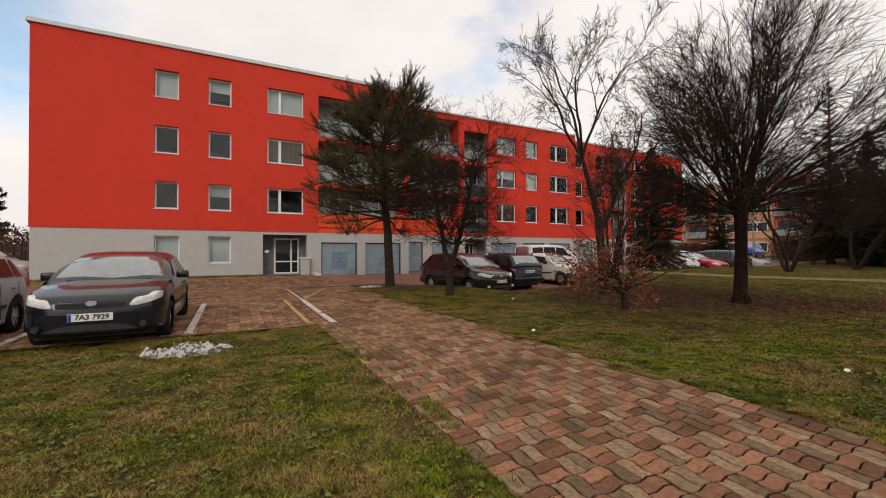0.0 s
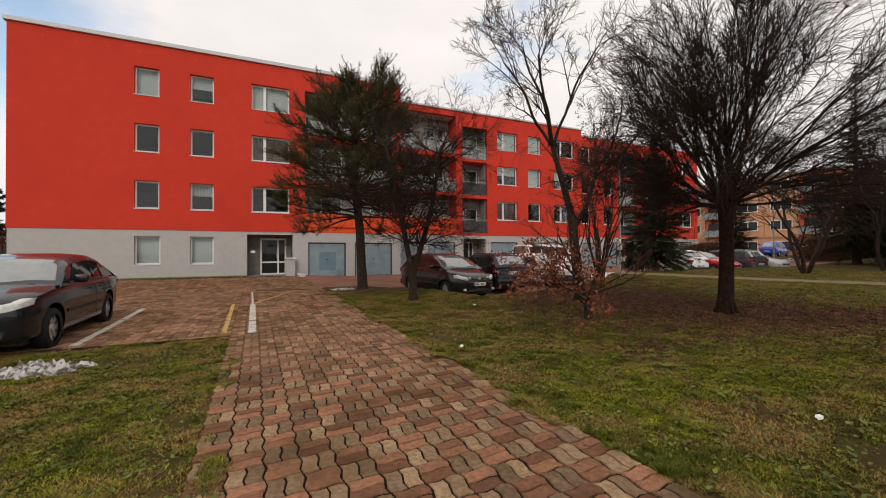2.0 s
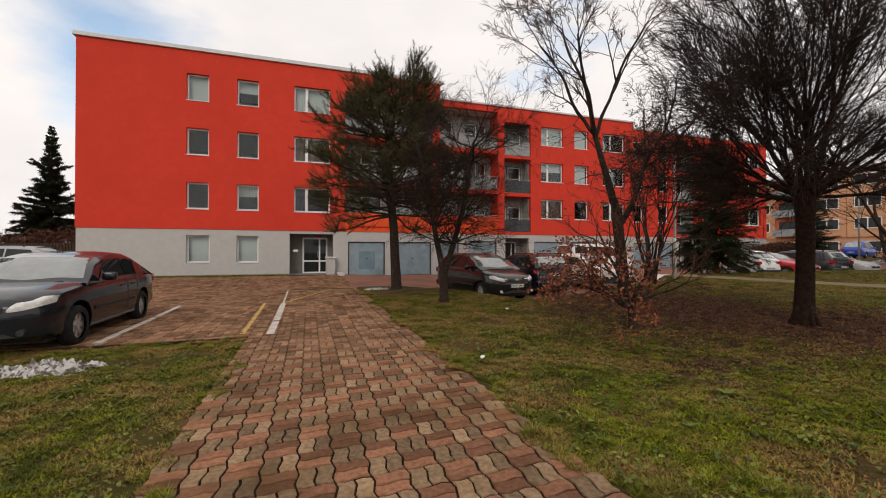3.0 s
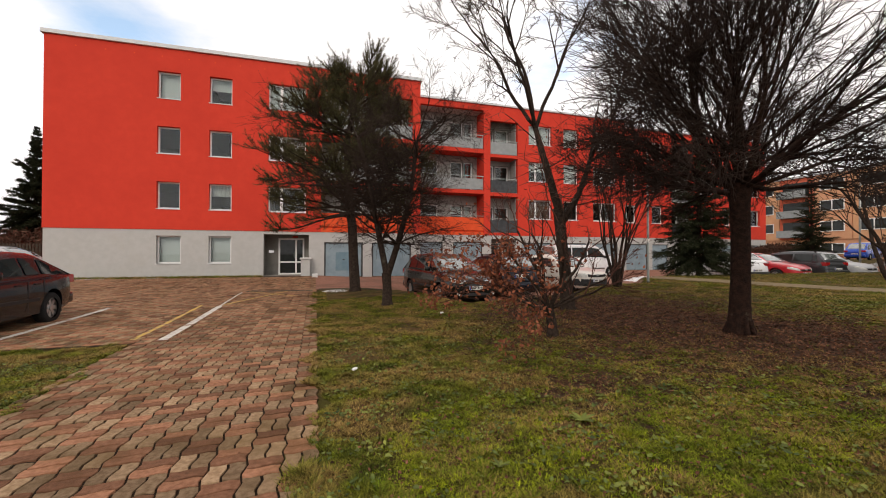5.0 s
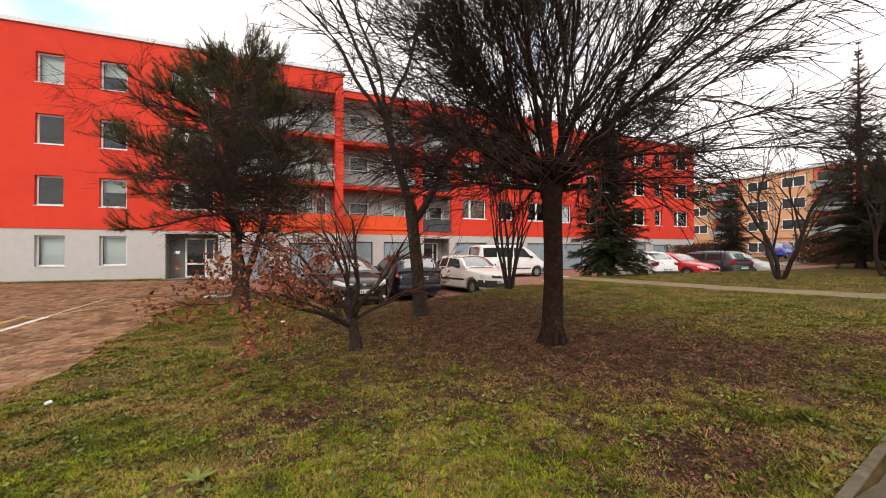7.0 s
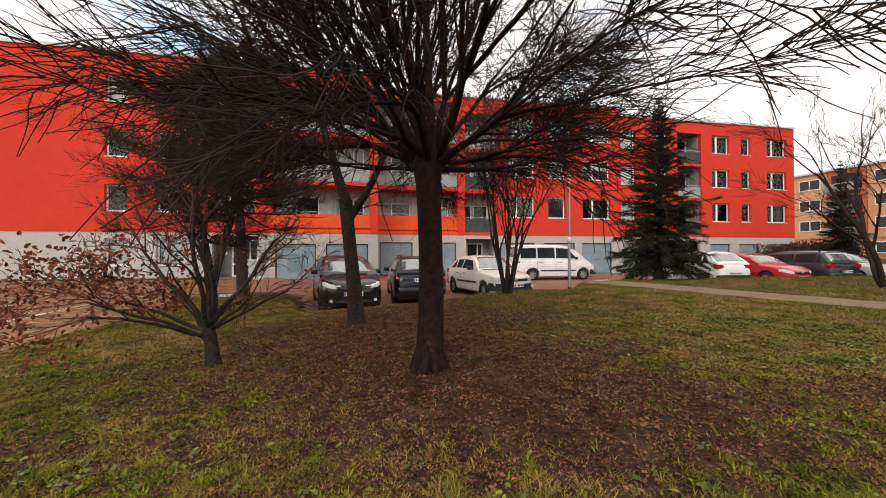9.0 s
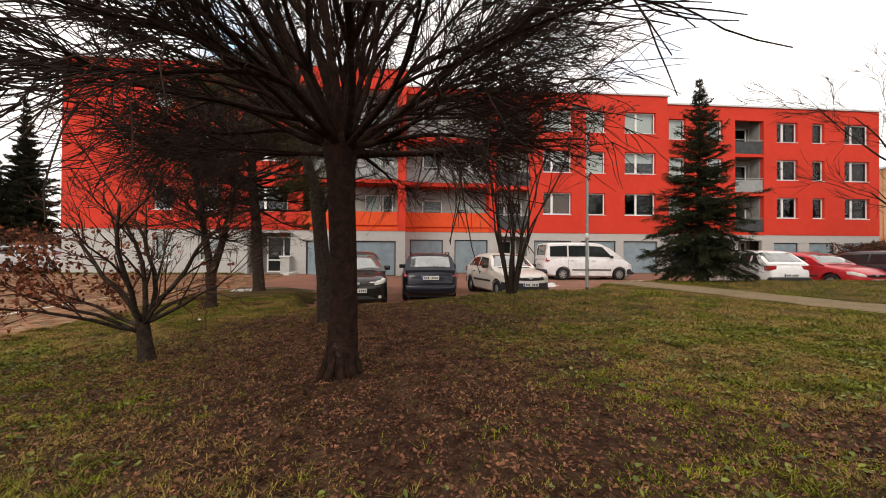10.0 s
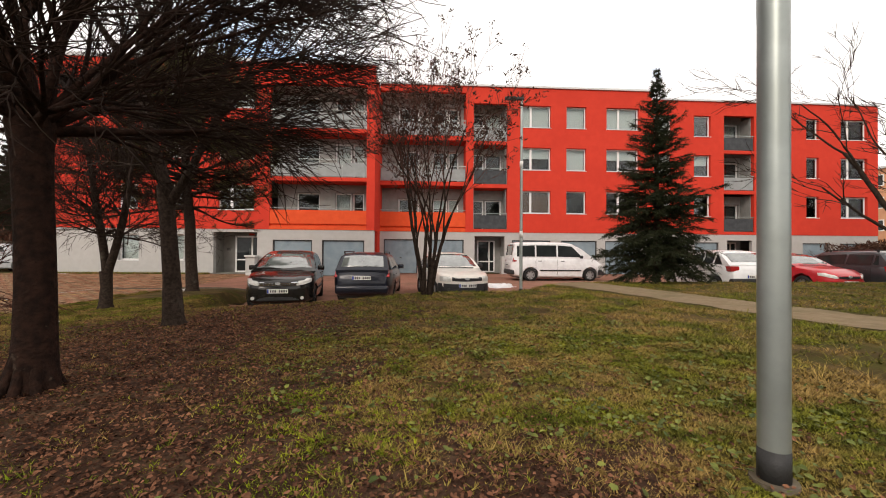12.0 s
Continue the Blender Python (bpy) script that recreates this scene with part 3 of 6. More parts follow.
def entrance_door(x0, x1, z0, z1, y):
    w = x1 - x0
    m = x0 + w * 0.68
    f = 0.09
    rows = [(x0, x1, y, y + 0.08, z1 - f, z1), (x0, x1, y, y + 0.08, z0, z0 + f)] + [(a, a + f, y, y + 0.08, z0 + f, z1 - f) for a in (x0, m - f / 2, x1 - f)] + [(x0 + f, x1 - f, y + 0.004, y + 0.076, z0 + 0.68, z0 + 0.76)]
    door = bpart("entrance_door", boxes_bm(rows[:1], 0.006), M_PVC, "white framed glazed entrance door")
    for r in rows[1:]:
        bpart("frame_bar", boxes_bm([r], 0.006), M_PVC, "", door)
    for a, b in ((x0 + f, m - f / 2), (m + f / 2, x1 - f)):
        for c, d in ((z0 + f, z0 + 0.68), (z0 + 0.76, z1 - f)):
            p = bpart("pane", box_bm(a, b, y + 0.035, y + 0.041, c, d), M_CARGL, "dark glass", door)
    bpart("door_handle", cyl_bm((m - 0.1, y - 0.05, z0 + 0.95), (m - 0.1, y - 0.05, z0 + 1.35), 0.014, 0.014, 8), M_STEEL, "steel pull handle", door)
    return door


entrance_door(2.45, 3.85, 0.21, 2.3, 25.98)
bpart("letterbox_pillar", box_bm(3.72, 4.2, Y1 - 0.5, Y1 - 0.05, 0.05, 1.1, bevel=0.015), M_PLINTH, "low pale rendered pillar")
bpart("pillar_cap", box_bm(3.66, 4.26, Y1 - 0.56, Y1 - 0.01, 1.1, 1.2, bevel=0.02), M_CONC, "concrete cap")
bpart("intercom", box_bm(1.95, 2.2, 26.02, 26.05, 1.45, 1.6, bevel=0.005), M_CHROME, "metal intercom plate")
bpart("house_number", box_bm(3.2, 3.5, 26.03, 26.05, 2.33, 2.44), M_RED, "small red number plate")


def bay(x0, x1, y, pier0, pier1, top, slabs, fascia, parapet, base, label, depth=1.35):
    """A loggia bay: back wall with windows, side piers, slabs, parapets and railings."""
    yb = y + depth
    lo = slabs[0]
    holes = []
    levels = [base] + [s[1] for s in slabs[::-1]]
    levels = sorted(levels)
    w = x1 - x0
    for z in levels:
        holes += [(x0 + 0.2 * w, x0 + 0.45 * w, z + 0.9, z + 2.25), (x0 + 0.62 * w, x0 + 0.8 * w, z + 0.9, z + 2.25), (x0 + 0.8 * w + 0.08, x0 + 0.94 * w, z + 0.15, z + 2.25)]
    bpart("loggia_wall", wall_bm(x0, x1, base, top - 0.1, holes, yb, 0.25), M_BALC, "grey back wall of the loggias")
    for k, h in enumerate(holes):
        window(h[0], h[1], h[2], h[3], yb, 0.0, rw.choice(["dark", "dark", "dark", "dark", "curtain", "blind half"]))
    # added dark sheet that stands for the unlit room behind the glass
    bpart("loggia_backing", boxes_bm([(x0, x1, yb + 2.5, yb + 2.6, base, top - 0.1)]), M_INT)
    bpart("fascia", box_bm(x0, pier1, y, y + 0.3, fascia, top), M_RED, "red roof fascia")
    bpart("loggia_ceiling", box_bm(x0, x1, y + 0.3, yb, fascia, fascia + 0.2), M_CONC)
    bpart("pier", box_bm(pier0, pier1, y - 0.02, yb + 0.3, base, fascia), M_RED, "red pier between bays")
    for k, (z0, z1) in enumerate(slabs):
        bpart("balcony_slab", box_bm(x0, x1, y, yb, z0, z1, bevel=0.01), M_RED, "red balcony slab edge")
        n = max(2, int(round(w / 1.3)))
        for q in range(n):
            a, b = x0 + 0.04 + (w - 0.08) * q / n, x0 + 0.04 + (w - 0.08) * (q + 1) / n - 0.03
            bpart("railing_panel", box_bm(a, b, y + 0.06, y + 0.09, z1 + 0.06, z1 + 0.82, bevel=0.004), M_PANEL, "pale grey railing panel")
        rail = boxes_bm([(x0, x1, y + 0.04, y + 0.1, z1 + 0.98, z1 + 1.03)] + [(x0 + 0.02 + (w - 0.08) * q / n, x0 + 0.06 + (w - 0.08) * q / n, y + 0.095, y + 0.13, z1, z1 + 0.98) for q in range(n + 1)])
        bpart("handrail", rail, M_STEEL, "steel handrail")
    bpart("parapet", boxes_bm([(x0, x1, y + 0.02, y + 0.2, base + 0.32, parapet), (x0, x1, y + 0.12, y + 0.3, base + 0.2, base + 0.32), (x0, x1, y, y + 0.3, base, base + 0.2)], 0.008), M_ORANGE, "orange-red rendered parapet with a dark groove")
    bpart("handrail", boxes_bm([(x0, x1, y + 0.05, y + 0.1, parapet + 0.1, parapet + 0.14)] + [(x0 + w * q / 4 - 0.015, x0 + w * q / 4 + 0.015, y + 0.06, y + 0.09, parapet, parapet + 0.1) for q in range(1, 4)]), M_STEEL, "steel handrail")


bay(4.77, 10.05, Y1, 10.05, 10.5, TOP1, [(8.05, 8.27), (5.34, 5.56)], 10.71, 3.72, 2.63, "A")
bpart("party_wall", box_bm(10.2, 10.5, Y1 + 1.66, Y2 + 1.4, 0, TOP1), M_RED, "red return wall")
bpart("lintel", wall_bm(4.77, 10.5, 0.0, 2.63, [(4.95, 7.09, -0.1, 2.06), (7.62, 9.95, -0.1, 2.06)], Y1 + 0.03, 0.25), M_PLINTH, "pale rendered garage front")
garage(4.97, 7.07, 0.1, 2.06, Y1 + 0.12, patch=True)
garage(7.64, 9.93, 0.1, 2.06, Y1 + 0.12)
bpart("ramp_wall", box_bm(4.3, 4.6, Y1 - 1.9, Y1 - 0.1, 0.0, 0.32, bevel=0.03), M_CONC, "low concrete edge by the ramp")
# unseen dark sheets, added to close the space behind the garage doors
bpart("garage_backing", boxes_bm([(4.8, 10.4, 26.6, 26.7, 0, 2.6), (10.6, 28.2, 30.0, 30.1, 0, 2.7), (28.3, 45, 31, 31.1, 0, 2.7)]), M_INT)

# section two
bay(10.5, 15.95, Y2, 15.95, 16.45, TOP2, [(8.62, 8.9), (5.7, 5.96)], 11.7, 4.0, 2.75, "B")
front2 = [(10.75, 12.9, -0.1, 2.25), (13.66, 15.85, -0.1, 2.25), (16.55, 18.5, -0.1, 2.5), (18.98, 21.5, -0.1, 2.25), (22.2, 24.6, -0.1, 2.25), (25.15, 27.55, -0.1, 2.25)]
bpart("lintel", wall_bm(10.5, 28.25, 0.0, 2.75, front2, Y2 + 0.03, 0.25), M_PLINTH, "pale rendered garage front")
for a, b, c, d in front2:
    if a != 16.55:
        garage(a + 0.02, b - 0.02, 0.1, d, Y2 + 0.12)
bpart("entrance_recess", boxes_bm([(16.45, 18.7, 29.3, 29.4, 0, 2.75), (16.45, 18.7, Y2 + 0.28, 29.3, 2.5, 2.6), (18.5, 18.64, Y2 + 0.28, 29.3, 0, 2.5)]), M_BALC)
entrance_door(16.9, 18.1, 0.12, 2.25, 29.2)
bpart("entrance_pillar", box_bm(18.2, 18.75, Y2 - 0.5, Y2 - 0.02, 0.0, 1.2, bevel=0.02), M_PLINTH, "low pale rendered pillar")
rows2 = ((9.57, 11.0), (6.81, 8.27), (4.0, 5.46))
cols2 = ((19.55, 21.5, 0.34), (22.53, 23.85, 0.0), (25.2, 27.4, 0.4))
bpart("wall", wall_bm(18.65, 28.25, 2.75, TOP2, [(a, b, c, d) for a, b, _ in cols2 for c, d in rows2], Y2, 0.3), M_RED, "smooth red rendered upper wall")
look2 = ["blind", "blind half", "brown", "blind", "blind", "dark", "blind", "blind half", "dark"]
for i, (a, b, s) in enumerate(cols2):
    for j, (c, d) in enumerate(rows2):
        window(a, b, c, d, Y2, s, look2[i * 3 + j])


def small_loggias(x0, x1, y, base, top, slabs, fascia, panels):
    yb = y + 1.2
    lev = [base] + sorted(s[1] for s in slabs)
    holes = []
    for z in lev:
        holes += [(x0 + 0.1, x0 + 0.85, z + 0.15, z + 2.2), (x0 + 0.95, x1 - 0.15, z + 0.85, z + 2.2)]
    bpart("loggia_wall", wall_bm(x0, x1, base, top - 0.1, holes, yb, 0.25), M_BALC, "grey back wall of the loggias")
    for h in holes:
        window(*h, yb, 0.0, rw.choice(["dark", "curtain", "dark"]))
    bpart("loggia_side", boxes_bm([(x1 - 0.06, x1 - 0.003, y + 0.31, yb, base, fascia), (x0 + 0.003, x0 + 0.06, y + 0.31, yb, base, fascia)]), M_BALC)
    bpart("fascia", box_bm(x0, x1, y, y + 0.3, fascia, top), M_RED, "red roof fascia")
    # added dark sheet in place of a room
    bpart("loggia_backing", box_bm(x0, x1, yb + 2.0, yb + 2.1, base, top - 0.1), M_INT)
    for (z0, z1), pm in zip([(base, base + 0.2)] + sorted(slabs), panels):
        bpart("balcony_slab", box_bm(x0, x1, y, yb, z0, z1, bevel=0.01), M_RED, "red balcony slab edge")
        bpart("railing_panel", box_bm(x0 + 0.05, x1 - 0.05, y + 0.05, y + 0.09, z1 + 0.04, z1 + 0.9, bevel=0.006), pm, "flat railing panel")
        bpart("handrail", boxes_bm([(x0, x1, y + 0.04, y + 0.1, z1 + 1.0, z1 + 1.04)] + [(a, a + 0.04, y + 0.1, y + 0.13, z1, z1 + 1.0) for a in (x0 + 0.02, x1 - 0.06)]), M_STEEL, "steel handrail")


small_loggias(16.45, 18.65, Y2, 2.75, TOP2, [(8.4, 8.62), (5.6, 5.85)], 11.05, [M_PANEL_D, M_PANEL_D, M_PANEL])

# section three
rows3 = ((9.53, 10.97), (6.78, 8.25), (4.03, 5.52))
cols3 = ((28.95, 30.2, 0.0), (31.8, 33.0, 0.0), (37.15, 38.8, 0.36), (39.95, 40.9, 0.0), (42.5, 44.5, 0.36))
holes3 = [(a, b, c, d) for a, b, _ in cols3 for c, d in rows3]
bpart("wall", wall_bm(28.25, 33.95, 2.8, TOP3, [h for h in holes3 if h[0] < 33], Y3, 0.3), M_RED, "smooth red rendered upper wall")
bpart("wall", wall_bm(36.15, 45.3, 2.8, TOP3, [h for h in holes3 if h[0] > 36], Y3, 0.3), M_RED, "smooth red rendered upper wall")
for i, (a, b, s) in enumerate(cols3):
    for j, (c, d) in enumerate(rows3):
        window(a, b, c, d, Y3, s, rw.choice(["dark", "blind half", "curtain", "dark"]) if i > 0 else "blind")
small_loggias(33.95, 36.15, Y3, 2.8, TOP3, [(8.4, 8.62), (5.6, 5.85)], 11.02, [M_PANEL_D, M_PANEL, M_PANEL_D])
bpart("side_wall", box_bm(45.0, 45.3, Y3 + 0.3, 38, 0, TOP3), M_RED)
bpart("return_wall", box_bm(28.0, 28.25, Y2 + 0.3, Y3 + 0.4, 2.75, TOP2), M_RED)
front3 = [(29.2, 31.4, -0.1, 2.25), (31.9, 33.6, -0.1, 2.25), (36.95, 38.85, -0.1, 2.25), (39.7, 41.7, -0.1, 2.25), (42.45, 44.45, -0.1, 2.25)]
bpart("lintel", wall_bm(28.25, 45.3, 0.0, 2.8, front3 + [(34.2, 36.0, -0.1, 2.4)], Y3 + 0.03, 0.25), M_PLINTH, "pale rendered garage front")
for a, b, c, d in front3:
    garage(a + 0.02, b - 0.02, 0.1, d, Y3 + 0.12)
entrance_door(34.4, 35.8, 0.1, 2.3, Y3 + 1.2)
bpart("entrance_recess", boxes_bm([(34.0, 36.2, Y3 + 1.3, Y3 + 1.4, 0, 2.8)]), M_BALC)

# ---- parked cars ----


def loft(stations, sect, closed=False):
    """Skins cross sections (lists of points) along a body; the ends are capped."""
    bm = bmesh.new()
    rings = [[bm.verts.new(p) for p in sect(s)] for s in stations]
    n = len(rings[0])
    for a, b in zip(rings, rings[1:]):
        for k in range(n):
            q = (k + 1) % n
            bm.faces.new((a[k], a[q], b[q], b[k]))
    bm.faces.new(rings[0][::-1])
    bm.faces.new(rings[-1])
    return bm


def interp(table, s):
    for (a, u), (b, v) in zip(table, table[1:]):
        if a <= s <= b:
            t = (s - a) / (b - a)
            return u + (v - u) * t
    return table[0][1] if s < table[0][0] else table[-1][1]


def wheel(parent, x, y, r, side, width=0.2):
    """Tyre with a spoked rim; side: +1 or -1 along x."""
    bm = bmesh.new()
    prof = [(r * 0.66, -width / 2), (r * 0.93, -width / 2), (r, -width / 2 + 0.03), (r, width / 2 - 0.03), (r * 0.93, width / 2), (r * 0.66, width / 2)]
    n = 28
    rings = [[bm.verts.new((px, q * math.cos(2 * math.pi * k / n), q * math.sin(2 * math.pi * k / n))) for q, px in prof] for k in range(n)]
    for k in range(n):
        a, b = rings[k], rings[(k + 1) % n]
        for i in range(len(prof) - 1):
            bm.faces.new((a[i], a[i + 1], b[i + 1], b[i]))
    tyre = part("wheel", bm, M_TYRE, parent, "black tyre on a silver rim", True)
    tyre.matrix_basis = pose(x, y, r)
    bm = bmesh.new()
    rr = r * 0.66
    off = side * (width / 2 - 0.035)
    for k in range(7):
        w = 2 * math.pi * k / 7
        v = []
        for rad, half in ((0.05, 0.03), (rr, 0.045)):
            c = Vector((off, rad * math.cos(w), rad * math.sin(w)))
            t = Vector((0, -math.sin(w), math.cos(w))) * half
            v += [bm.verts.new(c - t), bm.verts.new(c + t)]
        f = bm.faces.new((v[0], v[1], v[3], v[2]))
        g = bmesh.ops.extrude_face_region(bm, geom=[f])
        bmesh.ops.translate(bm, vec=(-side * 0.03, 0, 0), verts=[e for e in g["geom"] if isinstance(e, bmesh.types.BMVert)])
    bmesh.ops.create_cone(bm, cap_ends=True, segments=14, radius1=0.07, radius2=0.06, depth=0.04, matrix=Matrix.Translation((off, 0, 0)) @ pose(0, 0, 0, 0, 90, 0))
    n = 28
    ring = [[bm.verts.new((off + dx, q * math.cos(2 * math.pi * k / n), q * math.sin(2 * math.pi * k / n))) for q, dx in ((rr * 0.9, 0), (rr, 0), (rr, -side * 0.12), (rr * 0.9, -side * 0.12))] for k in range(n)]
    for k in range(n):
        a, b = ring[k], ring[(k + 1) % n]
        for i in range(3):
            bm.faces.new((a[i], a[i + 1], b[i + 1], b[i]))
    part("rim", bm, M_RIM, tyre, "silver spoked rim")
    bm = bmesh.new()
    bmesh.ops.create_cone(bm, cap_ends=True, segments=24, radius1=rr * 0.98, radius2=rr * 0.98, depth=0.02, matrix=Matrix.Translation((off - side * 0.07, 0, 0)) @ pose(0, 0, 0, 0, 90, 0))
    part("brake_disc", bm, M_BLACKPL, tyre)
    return tyre


def glyphs(text, size, mat, parent, m, name="lettering"):
    cu = bpy.data.curves.new(name, "FONT")
    cu.body, cu.size, cu.align_x, cu.align_y, cu.extrude, cu.offset = text, size, "CENTER", "CENTER", 0.001, 0.0032
    tmp = new(name, cu)
    me = bpy.data.meshes.new_from_object(tmp)
    bpy.data.objects.remove(tmp)
    me.materials.clear()
    me.materials.append(mat)
    ob = new(name, me)
    ob.parent = parent
    ob.matrix_basis = m
    return ob


b = box_bm(-0.017, 0.017, -0.011, -0.006, -0.03, 0.03)
CHARACTER = bpy.data.meshes.new("character")
b.to_mesh(CHARACTER)
b.free()
CHARACTER.materials.append(M_INK)


def car(name, x, y, rz, body_mat, label, L=4.35, W=1.78, H=1.46, hood=0.95, belt=0.98, ws=(1.15, 2.0), roof_end=3.5, rear=(4.15, 0.98), nose=0.62, wheel_r=0.31,
        axles=(0.85, 3.4), rails=False, plate="", sedan=False, lamps="wide", tail="side", clad=None, van=False, z=None, category="car"):
    """A car whose front looks along local -y; stations run from the nose to the tail."""
    c = thing(name, x, y, height(x, y) if z is None else z, rz, label, category, "parked cars")
    hw = W / 2
    top = [(0, nose), (0.1, nose + 0.075), (0.4, nose + 0.65 * (hood - nose)), (ws[0], hood), (ws[0] + 0.5, belt), (rear[0] - 0.25, belt + 0.03), (L - 0.12, rear[1]), (L, rear[1] - 0.22)]
    wid = [(0, hw * 0.56), (0.14, hw * 0.83), (0.42, hw * 0.96), (1.0, hw), (L - 0.8, hw), (L - 0.3, hw * 0.95), (L - 0.08, hw * 0.86), (L, hw * 0.78)]
    bot = [(0, 0.3), (0.15, 0.2), (0.7, 0.17), (L - 0.7, 0.18), (L - 0.15, 0.25), (L, 0.36)]
    st = sorted({0, 0.04, 0.1, 0.14, 0.25, 0.4, 0.55, 0.7, ws[0] * 0.85, ws[0], ws[0] + 0.25, ws[0] + 0.5, 1.7, 2.1, 2.5, 2.9, 3.3, L - 0.8, L - 0.5, L - 0.3, L - 0.15, L - 0.06, L})
    y0 = -L / 2

    def hull(s):
        zb, zt, w = interp(bot, s), interp(top, s), interp(wid, s)
        zm = zb + (zt - zb) * 0.55
        half = [(w * 0.84, zb), (w * 0.955, zb + 0.07), (w * 0.985, zb + (zt - zb) * 0.3), (w, zm), (w * 0.985, zt - 0.12), (w * 0.95, zt - 0.04), (w * 0.87, zt), (w * 0.5, zt + 0.025)]
        pts = half + [(-a, b) for a, b in half[::-1]]
        return [(a, y0 + s, b) for a, b in pts]

    body = part("body", loft(st, hull), body_mat, c, "", True)
    # wheel arches are cut out of the body
    cut = bmesh.new()
    for a in axles:
        for sd in (-1, 1):
            bmesh.ops.create_cone(cut, cap_ends=True, segments=28, radius1=wheel_r + 0.07, radius2=wheel_r + 0.07, depth=0.5,
                                  matrix=Matrix.Translation((sd * hw * 0.99, y0 + a, wheel_r + 0.01)) @ pose(0, 0, 0, 0, 90, 0))
    me = bpy.data.meshes.new("cutter")
    cut.to_mesh(me)
    cut.free()
    cutter = new("cutter", me)
    cutter.matrix_world = c.matrix_basis
    mod = body.modifiers.new("arch", "BOOLEAN")
    mod.object, mod.operation, mod.solver = cutter, "DIFFERENCE", "EXACT"
    bpy.context.view_layer.update()
    done = bpy.data.meshes.new_from_object(body.evaluated_get(bpy.context.evaluated_depsgraph_get()))
    body.modifiers.clear()
    body.data = done
    bpy.data.objects.remove(cutter)
    done.materials.clear()
    done.materials.append(body_mat)
    try:
        done.set_sharp_from_angle(angle=radians(38))
    except AttributeError:
        pass
    # cabin
    e0, e1, e2, e3 = ws[0], ws[1], roof_end, rear[0]
    rt = [(e0, belt - 0.08), (e0 + (e1 - e0) * 0.55, belt + (H - belt) * 0.6), (e1, H - 0.05), (e1 + 0.35, H), ((e1 + e2) / 2, H + 0.012), (e2 - 0.2, H - 0.012), (e2, H - 0.06), (e3, rear[1])]
    rt_st = sorted({e0, e0 + (e1 - e0) * 0.3, e0 + (e1 - e0) * 0.55, e0 + (e1 - e0) * 0.8, e1, e1 + 0.35, (e1 + e2) / 2, e2 - 0.2, e2, e2 + (e3 - e2) * 0.5, e3})
    slope = 0.1 if van else 0.2

    def cab(s):
        z1 = max(interp(rt, s), belt - 0.05)
        k = (z1 - belt) / (H - belt)
        wb = hw * 0.945 * (1 - 0.1 * ss((s - e2) / (e3 - e2)))
        wt = wb - slope * max(k, 0)
        z0 = belt - 0.1
        half = [(wb, z0), (wb, belt - 0.02), (wt + 0.03, z1 - 0.07 * max(k, 0.05)), (wt - 0.05, z1 - 0.012 * max(k, 0)), (wt * 0.5, z1 + 0.012)]
        return [(a, y0 + s, b) for a, b in half + [(-a, b) for a, b in half[::-1]]]

    cabin = part("cabin", loft(rt_st, cab), body_mat, c, "", True)
    cabin.data.set_sharp_from_angle(angle=radians(34))

    def pane(name, pts, lift):
        bm = bmesh.new()
        f = bm.faces.new([bm.verts.new(p) for p in pts])
        g = bmesh.ops.extrude_face_region(bm, geom=[f])
        bmesh.ops.translate(bm, vec=lift, verts=[q for q in g["geom"] if isinstance(q, bmesh.types.BMVert)])
        return part(name, bm, M_CARGL, c, "dark reflecting glass")

    def edge(s, k):
        """Point on the cabin's side at station s, k of the way from belt to roof."""
        z1 = interp(rt, s)
        kk = max((z1 - belt) / (H - belt), 0)
        z = belt + (z1 - 0.07 * max(kk, 0.05) - belt) * k
        wb = hw * 0.945 * (1 - 0.1 * ss((s - e2) / (e3 - e2)))
        return wb + (wb - slope * kk + 0.03 - wb) * k, y0 + s, z

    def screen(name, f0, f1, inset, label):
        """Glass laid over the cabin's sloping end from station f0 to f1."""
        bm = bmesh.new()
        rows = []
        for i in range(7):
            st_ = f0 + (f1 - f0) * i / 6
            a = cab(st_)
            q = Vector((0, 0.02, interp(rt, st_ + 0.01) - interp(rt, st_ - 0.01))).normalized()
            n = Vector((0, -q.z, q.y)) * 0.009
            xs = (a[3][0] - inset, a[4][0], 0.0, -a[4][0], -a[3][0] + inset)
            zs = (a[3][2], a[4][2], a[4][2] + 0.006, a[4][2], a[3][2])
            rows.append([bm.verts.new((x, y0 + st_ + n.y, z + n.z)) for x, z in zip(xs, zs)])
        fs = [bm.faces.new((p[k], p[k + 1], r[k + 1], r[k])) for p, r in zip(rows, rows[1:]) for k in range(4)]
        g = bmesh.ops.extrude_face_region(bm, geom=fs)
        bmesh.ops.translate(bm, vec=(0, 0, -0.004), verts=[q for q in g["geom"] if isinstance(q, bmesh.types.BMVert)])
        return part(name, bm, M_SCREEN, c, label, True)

    d = e1 - e0
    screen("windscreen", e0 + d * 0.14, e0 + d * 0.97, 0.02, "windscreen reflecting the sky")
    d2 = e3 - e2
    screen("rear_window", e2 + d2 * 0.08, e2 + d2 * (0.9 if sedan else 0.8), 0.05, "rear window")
    cuts = [e0 + d * 0.62, (e1 + e2) / 2 + 0.0, e2 - 0.15, e3 - 0.25] if not van else [e0 + d * 0.6, e1 + 0.7, e2 - 1.0, e2 - 0.05]
